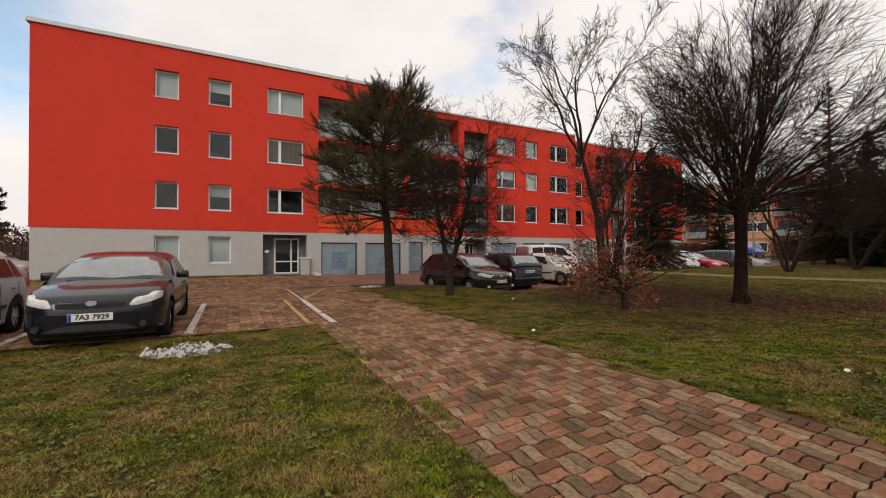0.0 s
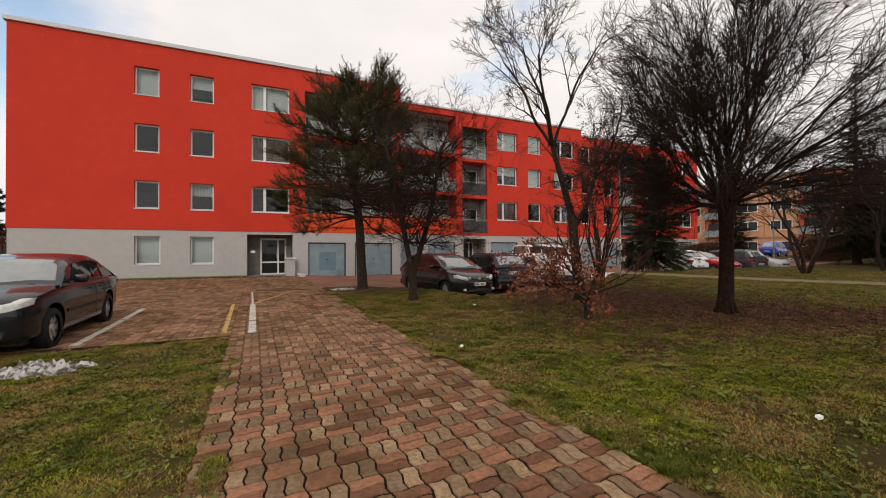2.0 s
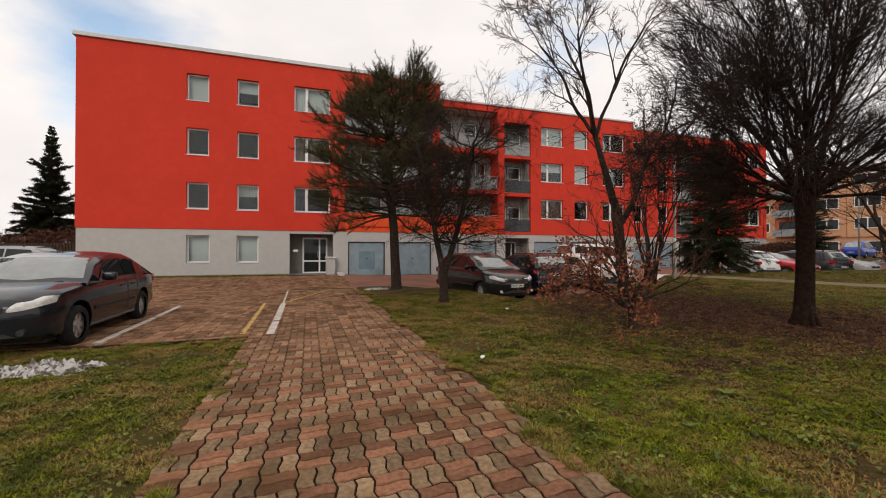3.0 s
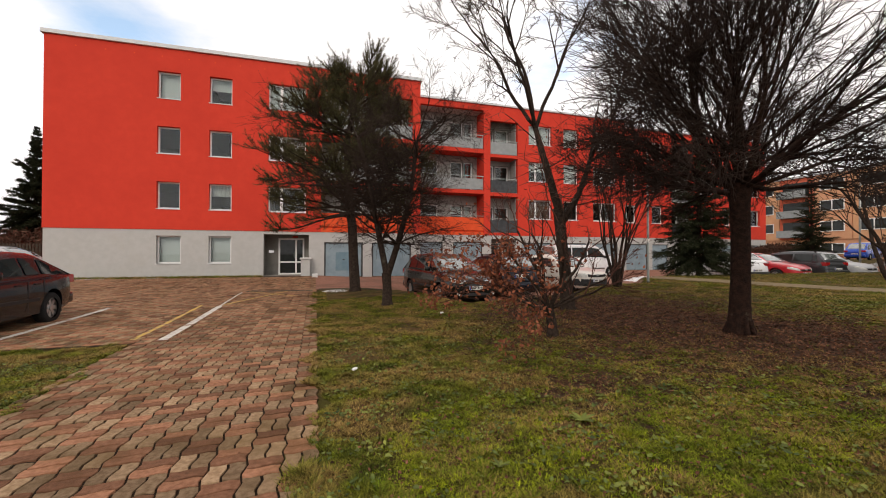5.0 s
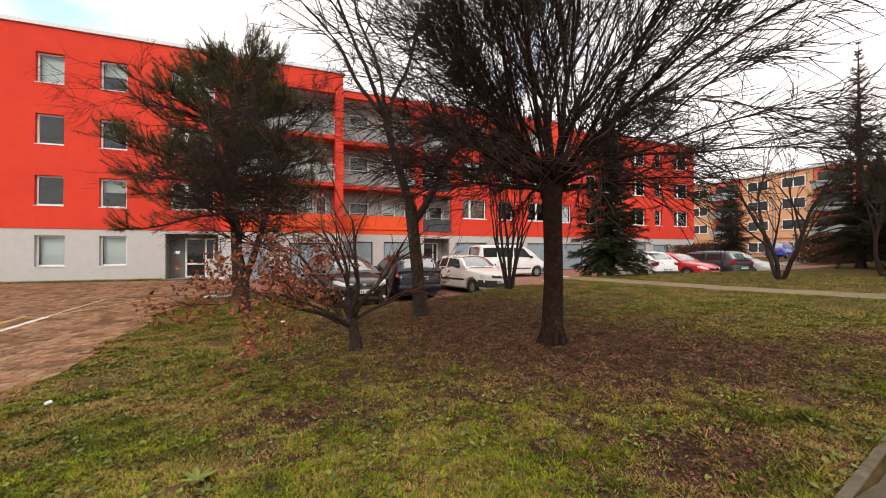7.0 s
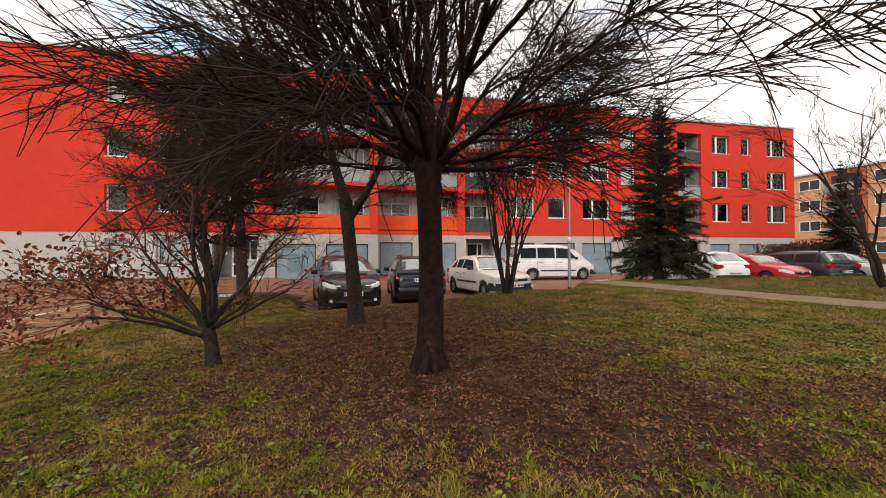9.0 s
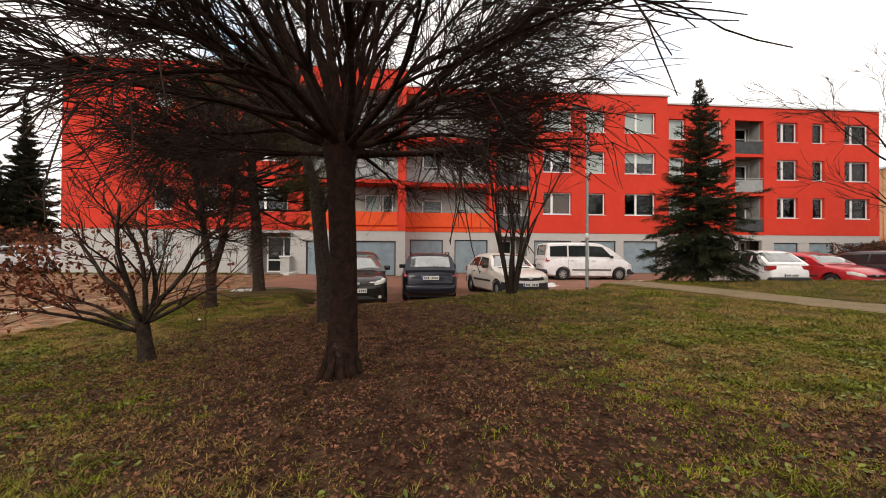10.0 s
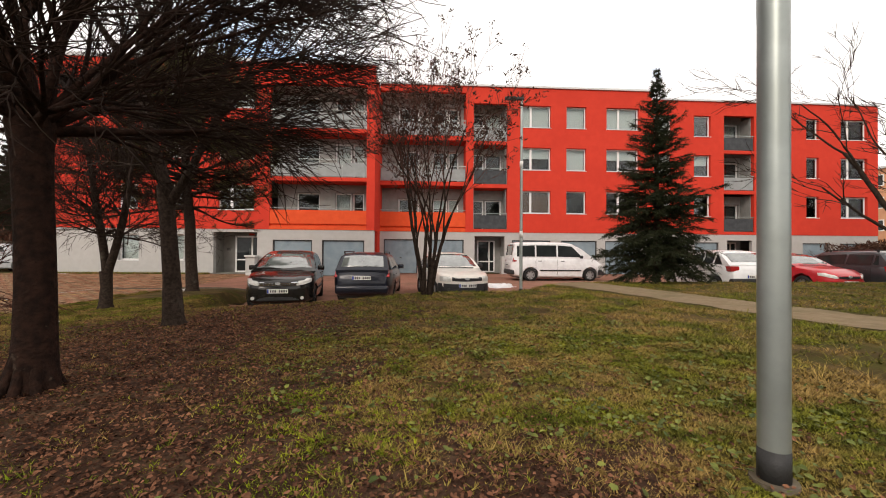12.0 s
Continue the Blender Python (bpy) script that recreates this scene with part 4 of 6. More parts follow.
    for sd in (-1, 1):
        for k in range(len(cuts) - 1):
            a, b = cuts[k] + 0.04, cuts[k + 1] - 0.04
            if k == 0:
                lo0, lo1, hi0 = a - d * 0.1, b, max(e1 - 0.02, a + 0.1)
            else:
                lo0, lo1, hi0 = a, b, a
            hi1 = b if interp(rt, b) > H - 0.12 else min(b, e2 - 0.02)
            if hi1 <= hi0:
                hi1 = hi0 + 0.05
            q = [edge(lo0, 0.1), edge(lo1, 0.1), edge(hi1, 0.88), edge(hi0, 0.88)]
            pane("side_window", [(sd * (p[0] + 0.006), p[1], p[2]) for p in (q if sd > 0 else q[::-1])], (sd * 0.004, 0, 0))
        # mirrors, handles, sills
        bm = box_bm(-0.1, 0.1, -0.06, 0.06, -0.07, 0.07, bevel=0.035)
        part("wing_mirror", bm, M_BLACKPL if clad else body_mat, c, "", True).matrix_basis = pose(sd * (hw + 0.07), y0 + e0 + d * 0.62, belt + 0.06)
        for s in (cuts[1] - 0.25, cuts[2] - 0.2):
            part("door_handle", box_bm(sd * hw * 0.985 - 0.02, sd * hw * 0.985 + 0.02, y0 + s - 0.09, y0 + s + 0.09, belt - 0.16, belt - 0.13, bevel=0.008), clad or body_mat, c)
        part("side_moulding", box_bm(sd * hw - 0.012, sd * hw + 0.012, y0 + axles[0] + 0.45, y0 + axles[1] - 0.45, 0.5, 0.56, bevel=0.006), clad or M_BLACKPL, c, "dark side moulding")
        for s in (cuts[1], cuts[2]):
            part("door_seam", box_bm(sd * hw * 0.998 - 0.003, sd * hw * 0.998 + 0.003, y0 + s - 0.004, y0 + s + 0.004, 0.32, belt - 0.06), M_BLACKPL, c)
        if rails:
            part("roof_rail", boxes_bm([(sd * (hw - 0.28) - 0.018, sd * (hw - 0.28) + 0.018, y0 + e1 + 0.3, y0 + e2 - 0.1, H + 0.02, H + 0.05)] + [(sd * (hw - 0.28) - 0.016, sd * (hw - 0.28) + 0.016, y0 + q, y0 + q + 0.08, H - 0.04, H + 0.03) for q in (e1 + 0.3, e2 - 0.18)], 0.006), M_BLACKPL, c, "dark roof rail")
    # front
    nz = nose

    def front(x, z):
        """Distance behind the nose at which the body's skin lies."""
        k = abs(x)
        sw = 0.0
        for (a, u), (b, v) in zip(wid[:3], wid[1:4]):
            if u <= k:
                sw = a + (b - a) * min(1.0, (k - u) / (v - u))
        sz = 0.0
        for (a, u), (b, v) in zip(top[:3], top[1:4]):
            if u <= z:
                sz = a + (b - a) * min(1.0, (z - u) / (v - u))
        return y0 + max(sw, sz) + (0.25 * min(sw, sz) if sw and sz else 0.0)

    def skin(name, x0, x1, low_z, high_z, off, mat, label="", parent=None):
        """A piece laid over the nose between two heights that may change along x."""
        bm = bmesh.new()
        rows = []
        for j in range(6):
            row = []
            for i in range(13):
                x = x0 + (x1 - x0) * i / 12
                u = i / 12
                z = low_z(u) + (high_z(u) - low_z(u)) * j / 5
                row.append(bm.verts.new((x, front(x, z) - off, z)))
            rows.append(row)
        fs = [bm.faces.new((p[k], p[k + 1], r[k + 1], r[k])) for p, r in zip(rows, rows[1:]) for k in range(12)]
        g = bmesh.ops.extrude_face_region(bm, geom=fs)
        bmesh.ops.translate(bm, vec=(0, 0.07 + off, 0), verts=[q for q in g["geom"] if isinstance(q, bmesh.types.BMVert)])
        ob = part(name, bm, mat, parent or c, label, True)
        ob.data.set_sharp_from_angle(angle=radians(40))
        return ob

    def flat(z):
        return lambda u: z

    square = lamps == "square"
    round_end = lambda u: 1 - (2 * u - 1) ** 4
    skin("bumper", -hw * 0.95, hw * 0.95, lambda u: 0.27 + 0.03 * (2 * u - 1) ** 2, lambda u: nz - 0.16 + 0.03 * (2 * u - 1) ** 2, 0.035, clad or body_mat)
    skin("air_intake", -hw * 0.6, hw * 0.6, flat(0.3), lambda u: 0.3 + 0.09 * max(0.05, round_end(u)), 0.044, M_BLACKPL, "black lower intake")
    gw = hw * (0.55 if square else 0.58 if lamps == "chrome" else 0.45)
    grille = skin("grille", -gw, gw, lambda u: nz - 0.085 + 0.02 * (2 * u - 1) ** 2, lambda u: nz + 0.055 - 0.02 * (2 * u - 1) ** 2, 0.012, M_BLACKPL, "black front grille")
    for q in range(3):
        z = nz - 0.055 + 0.035 * q
        skin("grille_bar", -gw * 0.92, gw * 0.92, flat(z), flat(z + (0.02 if lamps == "chrome" else 0.013)), 0.02, M_CHROME if lamps == "chrome" else M_BLACKPL, "", grille)
    bm = cyl_bm((0, y0 - 0.04, nz - 0.005), (0, y0 - 0.01, nz - 0.005), 0.038, 0.038, 18)
    for v in bm.verts:
        v.co.x *= 1.7
    part("emblem", bm, M_RIM, c, "plain metal emblem")
    for sd in (-1, 1):
        if square:
            lamp = skin("headlight", sd * hw * 0.6, sd * hw * 0.9, flat(nz - 0.08), flat(nz + 0.06), 0.014, M_HEADL, "square headlight")
        else:
            lamp = skin("headlight", sd * hw * 0.5, sd * hw * 0.915, lambda u: nz - 0.06 + 0.09 * u * u, lambda u: nz - 0.03 + 0.115 * min(1.0, u * 3) ** 0.7 + 0.07 * u - 0.08 * max(0, u - 0.6), 0.012, M_HEADL, "clear wrap-round headlight")
        part("fog_lamp", cyl_bm((sd * hw * 0.68, y0 - 0.045, 0.36), (sd * hw * 0.68, y0 + 0.02, 0.36), 0.045, 0.045, 12), M_HEADL if lamps == "chrome" else M_BLACKPL, c)
        # rear lights
        yr = y0 + L
        if tail == "tall":
            bm = box_bm(sd * hw * 0.78, sd * hw * 0.915, yr - 0.3, yr - 0.05, belt - 0.18, belt + 0.36, bevel=0.02)
            for v in bm.verts:
                k = max(0.0, (v.co.z - belt + 0.05) / (H - belt))
                v.co.y -= k * (e3 - e2) * 1.05 + (0.05 if k > 0 else 0.0)
                v.co.x -= sd * k * slope * 0.75
            part("tail_light", bm, M_TAIL, c, "tall red tail light")
        else:
            part("tail_light", box_bm(sd * hw * 0.55, sd * hw * 0.9, yr - 0.32, yr - 0.02, belt - 0.2, belt - 0.02, bevel=0.03), M_TAIL, c, "red tail light")
    part("rear_bumper", box_bm(-hw * 0.86, hw * 0.86, y0 + L - 0.25, y0 + L + 0.05, 0.32, 0.56, bevel=0.06), clad or body_mat, c, "", True)
    for yy, up, turn in ((y0 - 0.055, nose - 0.2, 0), (y0 + L + 0.035 if tail != "tall" else y0 + L + 0.03, 0.62 if tail != "tall" else 0.78, 180)):
        p = part("number_plate", box_bm(-0.26, 0.26, -0.008, 0.008, -0.055, 0.055, bevel=0.004), M_PLATE, c, "white number plate with a blue strip")
        p.matrix_basis = pose(0, yy, up, 0, 0, turn)
        part("plate_strip", box_bm(-0.255, -0.215, -0.011, -0.006, -0.05, 0.05), M_EUBLUE, p)
        if plate and turn == 0:
            glyphs(plate, 0.1, M_INK, p, pose(0.02, -0.0095, 0, 90, 0, 0))
        else:
            for q in (0, 1, 2, 4, 5, 6, 7):
                mpart("character", CHARACTER, p, pose(-0.165 + 0.055 * q, 0, 0))
    bm = bmesh.new()
    for sd in (-0.3, 0.28):
        add_box(bm, sd - 0.28, sd + 0.28, y0 + e0 + 0.02, y0 + e0 + 0.05, belt + 0.0, belt + 0.02, bevel=0.004)
    part("wiper", bm, M_BLACKPL, c, "black wiper arms")
    for a in axles:
        for sd in (-1, 1):
            wheel(c, sd * (hw - 0.115), y0 + a, wheel_r, sd)
    part("underbody", box_bm(-hw * 0.8, hw * 0.8, y0 + 0.3, y0 + L - 0.3, 0.16, 0.5), M_BLACKPL, c)
    return c


P_BLACK = paint("black_metallic_paint", (0.006, 0.008, 0.012), metal=0.0, rough=0.25)
P_SILVER = surface("silver_metallic_paint", (0.36, 0.37, 0.38), (0.4, 0.41, 0.42), 6, 0.45, metal=0.1, coat=0.25, c3=(0.3, 0.31, 0.31), c3scale=2.5, c3lo=0.55, c3hi=0.9)
P_BROWN = paint("dark_grey_brown_paint", (0.02, 0.019, 0.017), metal=0.5, rough=0.22)
P_NAVY = paint("blue_black_paint", (0.006, 0.008, 0.016), metal=0.2)
P_CREAM = paint("cream_white_paint", (0.66, 0.62, 0.56), metal=0.0)
P_WHITE = paint("white_car_paint", (0.72, 0.73, 0.74), metal=0.0)
P_RED = paint("red_car_paint", (0.46, 0.016, 0.024), metal=0.2)
P_GREY = paint("dark_grey_car_paint", (0.06, 0.065, 0.07), metal=0.6)
P_BLUE = paint("blue_car_paint", (0.01, 0.06, 0.36), metal=0.2)

car("hatchback", -1.5, 9.95, 0, P_BLACK, "black hatchback parked nose-out at the lawn edge", plate="7A3 7929", L=4.35, W=1.8, H=1.44, hood=0.96, belt=0.97, ws=(1.05, 2.0), nose=0.7, roof_end=3.25, rear=(4.22, 0.95))
car("hatchback", -3.98, 8.85, 0, P_SILVER, "silver hatchback with a roof spoiler beside the black hatchback", L=4.2, W=1.74, rear=(4.1, 0.98), roof_end=3.6, axles=(0.8, 3.42), H=1.46, wheel_r=0.315)
car("minivan", 8.96, 15.0, 9, P_BROWN, "dark grey compact minivan parked by the lawn", L=4.4, W=1.8, H=1.6, hood=1.02, belt=1.05, ws=(0.85, 2.0), roof_end=3.7, rear=(4.25, 1.05), lamps="chrome", nose=0.74)
car("estate_car", 11.4, 15.95, 179, P_NAVY, "blue-black estate car parked tail-out", L=4.5, W=1.76, H=1.5, roof_end=4.05, rear=(4.42, 1.0), rails=True, tail="tall")
car("saloon_car", 14.02, 15.5, 11, P_CREAM, "older cream-white hatchback with black bumpers", L=3.95, W=1.64, H=1.42, hood=0.92, belt=0.95, ws=(1.1, 1.75), roof_end=3.1, rear=(3.75, 0.95), clad=M_BLACKPL, wheel_r=0.28, axles=(0.75, 3.2), nose=0.68, lamps="square")
car("van", 19.75, 22.0, 90, P_WHITE, "white passenger van with dark windows", L=4.66, W=1.88, H=1.88, hood=1.08, belt=1.12, ws=(0.6, 1.75), roof_end=4.5, rear=(4.62, 1.1), nose=0.7, van=True, tail="tall", axles=(0.85, 3.75), clad=M_BLACKPL, category="van")
car("hatchback", 24.0, 16.6, 178, P_WHITE, "white hatchback parked tail-out", L=4.1, W=1.75, H=1.48, roof_end=3.45, rear=(4.0, 1.0), clad=M_BLACKPL)
car("coupe_car", 27.2, 16.7, 4, P_RED, "red hatchback parked nose-out", L=4.1, W=1.76, H=1.42, roof_end=3.2, rear=(3.95, 0.98))
car("estate_car", 29.8, 17.0, 178, P_GREY, "dark grey estate car with roof rails", L=4.65, W=1.8, H=1.5, roof_end=4.2, rear=(4.55, 1.0), rails=True)
car("saloon_car", 32.3, 16.8, 2, P_SILVER, "pale silver car at the end of the row", L=4.3)
car("estate_car", -10.2, 26.6, 80, P_SILVER, "silver estate car beyond the gable wall", L=4.6, H=1.55, roof_end=4.1, rear=(4.5, 1.0), rails=True)
car("hatchback", 57.0, 27.5, 100, P_BLUE, "blue car far off by the other block", L=4.4, H=1.7)
car("hatchback", 58.5, 22.5, 95, P_BLACK, "dark car far off by the hedge", L=4.2)

# ---- trees ----


def tree_thing(name, x, y, label):
    return thing(name, x, y, height(x, y) - 0.03, 0, label, "tree")


def grow(rng, wood, twigs, p, d, length, radius, depth, spread, kids, ratio, wander, lift, tips=None, thin=0.006):
    """A branch and, over its outer part, its side branches."""
    steps = max(2, int(length / 0.22)) if depth > 1 else 3
    pts, dd = bough(rng, p, d, length, steps, wander, lift)
    n = len(pts)
    end = max(thin * 0.5, radius * 0.45)
    rad = [radius + (end - radius) * i / (n - 1) for i in range(n)]
    (wood if radius > 0.012 else twigs).tube(pts, rad, 7 if radius > 0.05 else 5 if radius > 0.02 else 3)
    if depth == 0:
        if tips is not None:
            tips.append((pts[-1], dd))
        return
    for k in range(kids):
        t = rng.uniform(0.3, 1.0) if k else 1.0
        i = min(n - 2, int(t * (n - 1)))
        base = pts[i].lerp(pts[i + 1], rng.random()) if k else pts[-1]
        axis = (pts[i + 1] - pts[i]).normalized()
        side = rand_dir(rng)
        side = (side - axis * side.dot(axis)).normalized()
        nd = (axis + side * spread * rng.uniform(0.5, 1.3)).normalized()
        grow(rng, wood, twigs, base, nd, length * ratio * rng.uniform(0.7, 1.2), max(thin, rad[i] * 0.62), depth - 1, spread, kids, ratio, wander, lift, tips, thin)


# mop-headed tree: a short straight bole and a broad fan of long fine branches
rng = random.Random(21)
mop = tree_thing("tree", 10.13, 5.06, "bare mop-headed tree with a dense fan of dark branches")
wood, twigs = Tubes(), Tubes()
bole = [Vector((0.02 * math.sin(z * 2), 0.015 * math.cos(z * 1.7), z)) for z in (0, 0.04, 0.1, 0.22, 0.45, 0.8, 1.2, 1.6, 1.85, 2.02, 2.15)]
wood.tube(bole, [0.195, 0.175, 0.158, 0.14, 0.128, 0.12, 0.117, 0.118, 0.125, 0.15, 0.13], 18)
for k in range(9):
    # root flare
    a = 2 * math.pi * k / 9 + rng.uniform(-0.2, 0.2)
    o = Vector((math.cos(a), math.sin(a), 0))
    wood.tube([o * 0.09 + Vector((0, 0, 0.32)), o * 0.14 + Vector((0, 0, 0.12)), o * 0.2 + Vector((0, 0, 0.0))], [0.025, 0.036, 0.03], 7)


def mop_sprays(pts, rad, count, first):
    """Long fine shoots that leave a branch at narrow angles, each with its own finer shoots."""
    n = len(pts) - 1
    for q in range(count):
        t = first + (1 - first) * rng.random() ** 0.66
        i = min(n - 1, int(t * n))
        axis = (pts[i + 1] - pts[i]).normalized()
        side = rand_dir(rng)
        side = (side - axis * side.dot(axis)).normalized()
        out = Vector((pts[i].x, pts[i].y, 0)) * 0.12
        nd = (axis + side * rng.uniform(0.3, 0.85) + out).normalized()
        ln = rng.uniform(0.45, 1.1) * (1.05 - 0.25 * t)
        tp, td = bough(rng, pts[i].copy(), nd, ln, 6, 0.15, -0.012)
        r = max(0.0052, rad[i] * 0.42)
        twigs.tube(tp, [r * (1 - 0.1 * w) for w in range(7)], 3)
        for w in range(6):
            u = rng.randint(1, 5)
            ax = (tp[u + 1] - tp[u]).normalized()
            n2 = (ax + rand_dir(rng) * rng.uniform(0.45, 0.8)).normalized()
            sp, _ = bough(rng, tp[u].copy(), n2, rng.uniform(0.25, 0.6), 4, 0.2, 0.0)
            twigs.tube(sp, [0.0046, 0.0042, 0.0038, 0.0032, 0.0026], 3)


for k in range(31):
    # limbs rise from the knob and arch outwards
    a = 2 * math.pi * 0.618 * k + rng.uniform(-0.2, 0.2)
    tilt = (0.12, 0.36, 0.6, 0.78, 0.94, 1.08, 1.22, 1.35, 1.46)[(k * 5) % 9] + rng.uniform(-0.06, 0.06)
    d = Vector((math.cos(a) * math.sin(tilt), math.sin(a) * math.sin(tilt), math.cos(tilt)))
    p = Vector((0.06 * math.cos(a), 0.06 * math.sin(a), 1.94 + 0.2 * rng.random()))
    lean = 1 + 0.12 * math.cos(a + 1.5)
    full = (1.68 + 2.35 * math.cos(tilt)) * rng.uniform(0.85, 1.06) * lean
    fork = full * rng.uniform(0.16, 0.3)
    r0 = rng.uniform(0.024, 0.042)
    pts, dd = bough(rng, p, d, fork, 4, 0.1, 0.02)
    wood.tube(pts, [r0 * (1.1 - 0.1 * i) for i in range(5)], 8)
    for j in range(4 if tilt < 1.2 else 3):
        side = rand_dir(rng)
        nd = (dd + side * rng.uniform(0.25, 0.55)).normalized()
        if nd.z < -0.04:
            nd.z = 0.1 * rng.random()
        bp, bd = bough(rng, pts[-1].copy(), nd, (full - fork) * rng.uniform(0.75, 1.1), 13, 0.1, -0.006)
        rr = r0 * rng.uniform(0.5, 0.68)
        rad = [rr * (1 - 0.84 * i / 13) for i in range(14)]
        wood.tube(bp, rad, 6)
        mop_sprays(bp, rad, 20 if tilt < 1.0 else 15, 0.22)
mpart("trunk", wood.mesh("mop_trunk", M_BARKR), mop)
mpart("crown", twigs.mesh("mop_crown", M_TWIG), mop, None, "dense dark bare twigs")

# tall open tree behind it
rng = random.Random(34)
tall = tree_thing("tree", 9.43, 8.07, "tall slender bare tree with open pale branches")
wood, twigs = Tubes(), Tubes()
stem = [Vector((0, 0, 0)), Vector((-0.02, 0.0, 0.1)), Vector((-0.06, 0.02, 0.7)), Vector((-0.13, 0.04, 1.4)), Vector((-0.2, 0.06, 2.1))]
wood.tube(stem, [0.2, 0.15, 0.12, 0.11, 0.115], 12)
for base, d, ln, r, kids in ((2.1, (-0.3, 0.1, 1), 1.7, 0.085, ((-1.15, 0.2, 1), (-0.55, -0.3, 1), (-0.1, 0.25, 1), (0.35, -0.15, 1))),
                             (1.7, (0.7, -0.25, 1), 1.6, 0.07, ((1.2, -0.5, 1), (0.6, 0.4, 1), (0.3, -0.5, 1)))):
    lp, ld = bough(rng, Vector((-0.19, 0.06, base)), Vector(d), ln, 6, 0.08, 0.02)
    wood.tube(lp, [r * (1.05 - 0.07 * i) for i in range(7)], 9)
    for e in kids:
        grow(rng, wood, twigs, lp[-1], Vector(e), rng.uniform(2.1, 2.8), r * 0.52, 4, 0.75, 5, 0.5, 0.17, 0.02, thin=0.0055)
    for k in range(6):
        # short side shoots, mostly low on the limbs
        c = rng.uniform(0, 6.283)
        grow(rng, wood, twigs, lp[rng.randint(1, 5)].copy(), Vector((math.cos(c), math.sin(c), rng.uniform(0.0, 0.5))), rng.uniform(0.7, 1.3), 0.016, 2, 0.8, 4, 0.55, 0.2, 0.0, thin=0.0048)
mpart("trunk", wood.mesh("tall_trunk", M_BARK), tall)
mpart("crown", twigs.mesh("tall_crown", M_TWIGL), tall, None, "open crown of thin pale twigs")

# twin-stemmed twiggy tree by the minivan
rng = random.Random(55)
twin = tree_thing("tree", 6.22, 11.13, "dark twin-stemmed tree with a dense tangle of twigs")
wood, twigs = Tubes(), Tubes()
wood.tube([Vector((0, 0, 0)), Vector((0, 0, 0.12)), Vector((0.0, 0.02, 0.5)), Vector((-0.02, 0.02, 0.85))], [0.17, 0.13, 0.11, 0.12], 12)
for d, ln in ((Vector((-0.22, 0.1, 1)), 3.6), (Vector((0.3, -0.05, 1)), 3.5)):
    pts, dd = bough(rng, Vector((0, 0.02, 0.75)), d, ln, 8, 0.06, 0.03)
    wood.tube(pts, [0.085 - 0.005 * i for i in range(9)], 9)
    for k in range(36):
        i = rng.randint(2, 8)
        a = rng.uniform(0, 6.28)
        nd = Vector((math.cos(a), math.sin(a), rng.uniform(-0.1, 1.1)))
        grow(rng, wood, twigs, pts[i].copy(), nd, rng.uniform(0.9, 1.6), 0.022, 3, 0.85, 5, 0.58, 0.18, 0.0, thin=0.004)
mpart("trunk", wood.mesh("twin_trunk", M_BARK), twin)
mpart("crown", twigs.mesh("twin_crown", M_TWIG), twin, None, "tangled dark twigs")

# low spreading tree that keeps its brown leaves
rng = random.Random(8)
beech = tree_thing("tree", 7.85, 6.16, "small low-branched tree with a few dry brown leaves")
wood, twigs, leaves = Tubes(), Tubes(), Tubes()
wood.tube([Vector((0, 0, 0)), Vector((0, 0, 0.06)), Vector((-0.02, 0.0, 0.25)), Vector((-0.06, 0.01, 0.46))], [0.12, 0.088, 0.07, 0.072], 10)
tips = []
for k in range(5):
    # crooked upright stems
    a = 2 * math.pi * k / 5 + rng.uniform(-0.3, 0.3)
    d = Vector((0.42 * math.cos(a), 0.42 * math.sin(a), 1))
    grow(rng, wood, twigs, Vector((-0.05, 0.01, 0.38 + 0.06 * rng.random())), d, rng.uniform(1.2, 1.5), 0.034, 3, 0.75, 4, 0.52, 0.26, 0.03, tips, 0.0042)
for a, up, ln in ((3.4, 0.5, 1.2), (2.7, 0.65, 1.15), (3.9, 0.42, 1.15), (3.1, 0.3, 1.0), (0.2, 0.55, 1.0), (5.4, 0.45, 0.9), (1.5, 0.7, 1.0)):
    # low branches, the longest towards the court
    d = Vector((math.cos(a), math.sin(a), up))
    grow(rng, wood, twigs, Vector((-0.05, 0.01, 0.3 + 0.14 * rng.random())), d, ln, 0.024, 3, 0.6, 4, 0.52, 0.22, 0.015, tips, 0.0042)
for p, d in tips:
    low = p.z < 1.45 and p.x < -0.25
    if rng.random() < (0.97 if low else 0.06):
        for q in range(rng.randint(5, 9) if low else 2):
            o = p + rand_dir(rng) * 0.12
            a = rand_dir(rng) * rng.uniform(0.02, 0.034)
            b = a.cross(rand_dir(rng)).normalized() * rng.uniform(0.012, 0.02)
            leaves.leaf(o, a, b)
mpart("trunk", wood.mesh("beech_trunk", M_BARK), beech)
mpart("crown", twigs.mesh("beech_crown", M_TWIGR), beech, None, "red-brown twigs")
mpart("foliage", leaves.mesh("beech_leaves", M_LEAF, False), beech, None, "dry brown leaves").visible_shadow = True

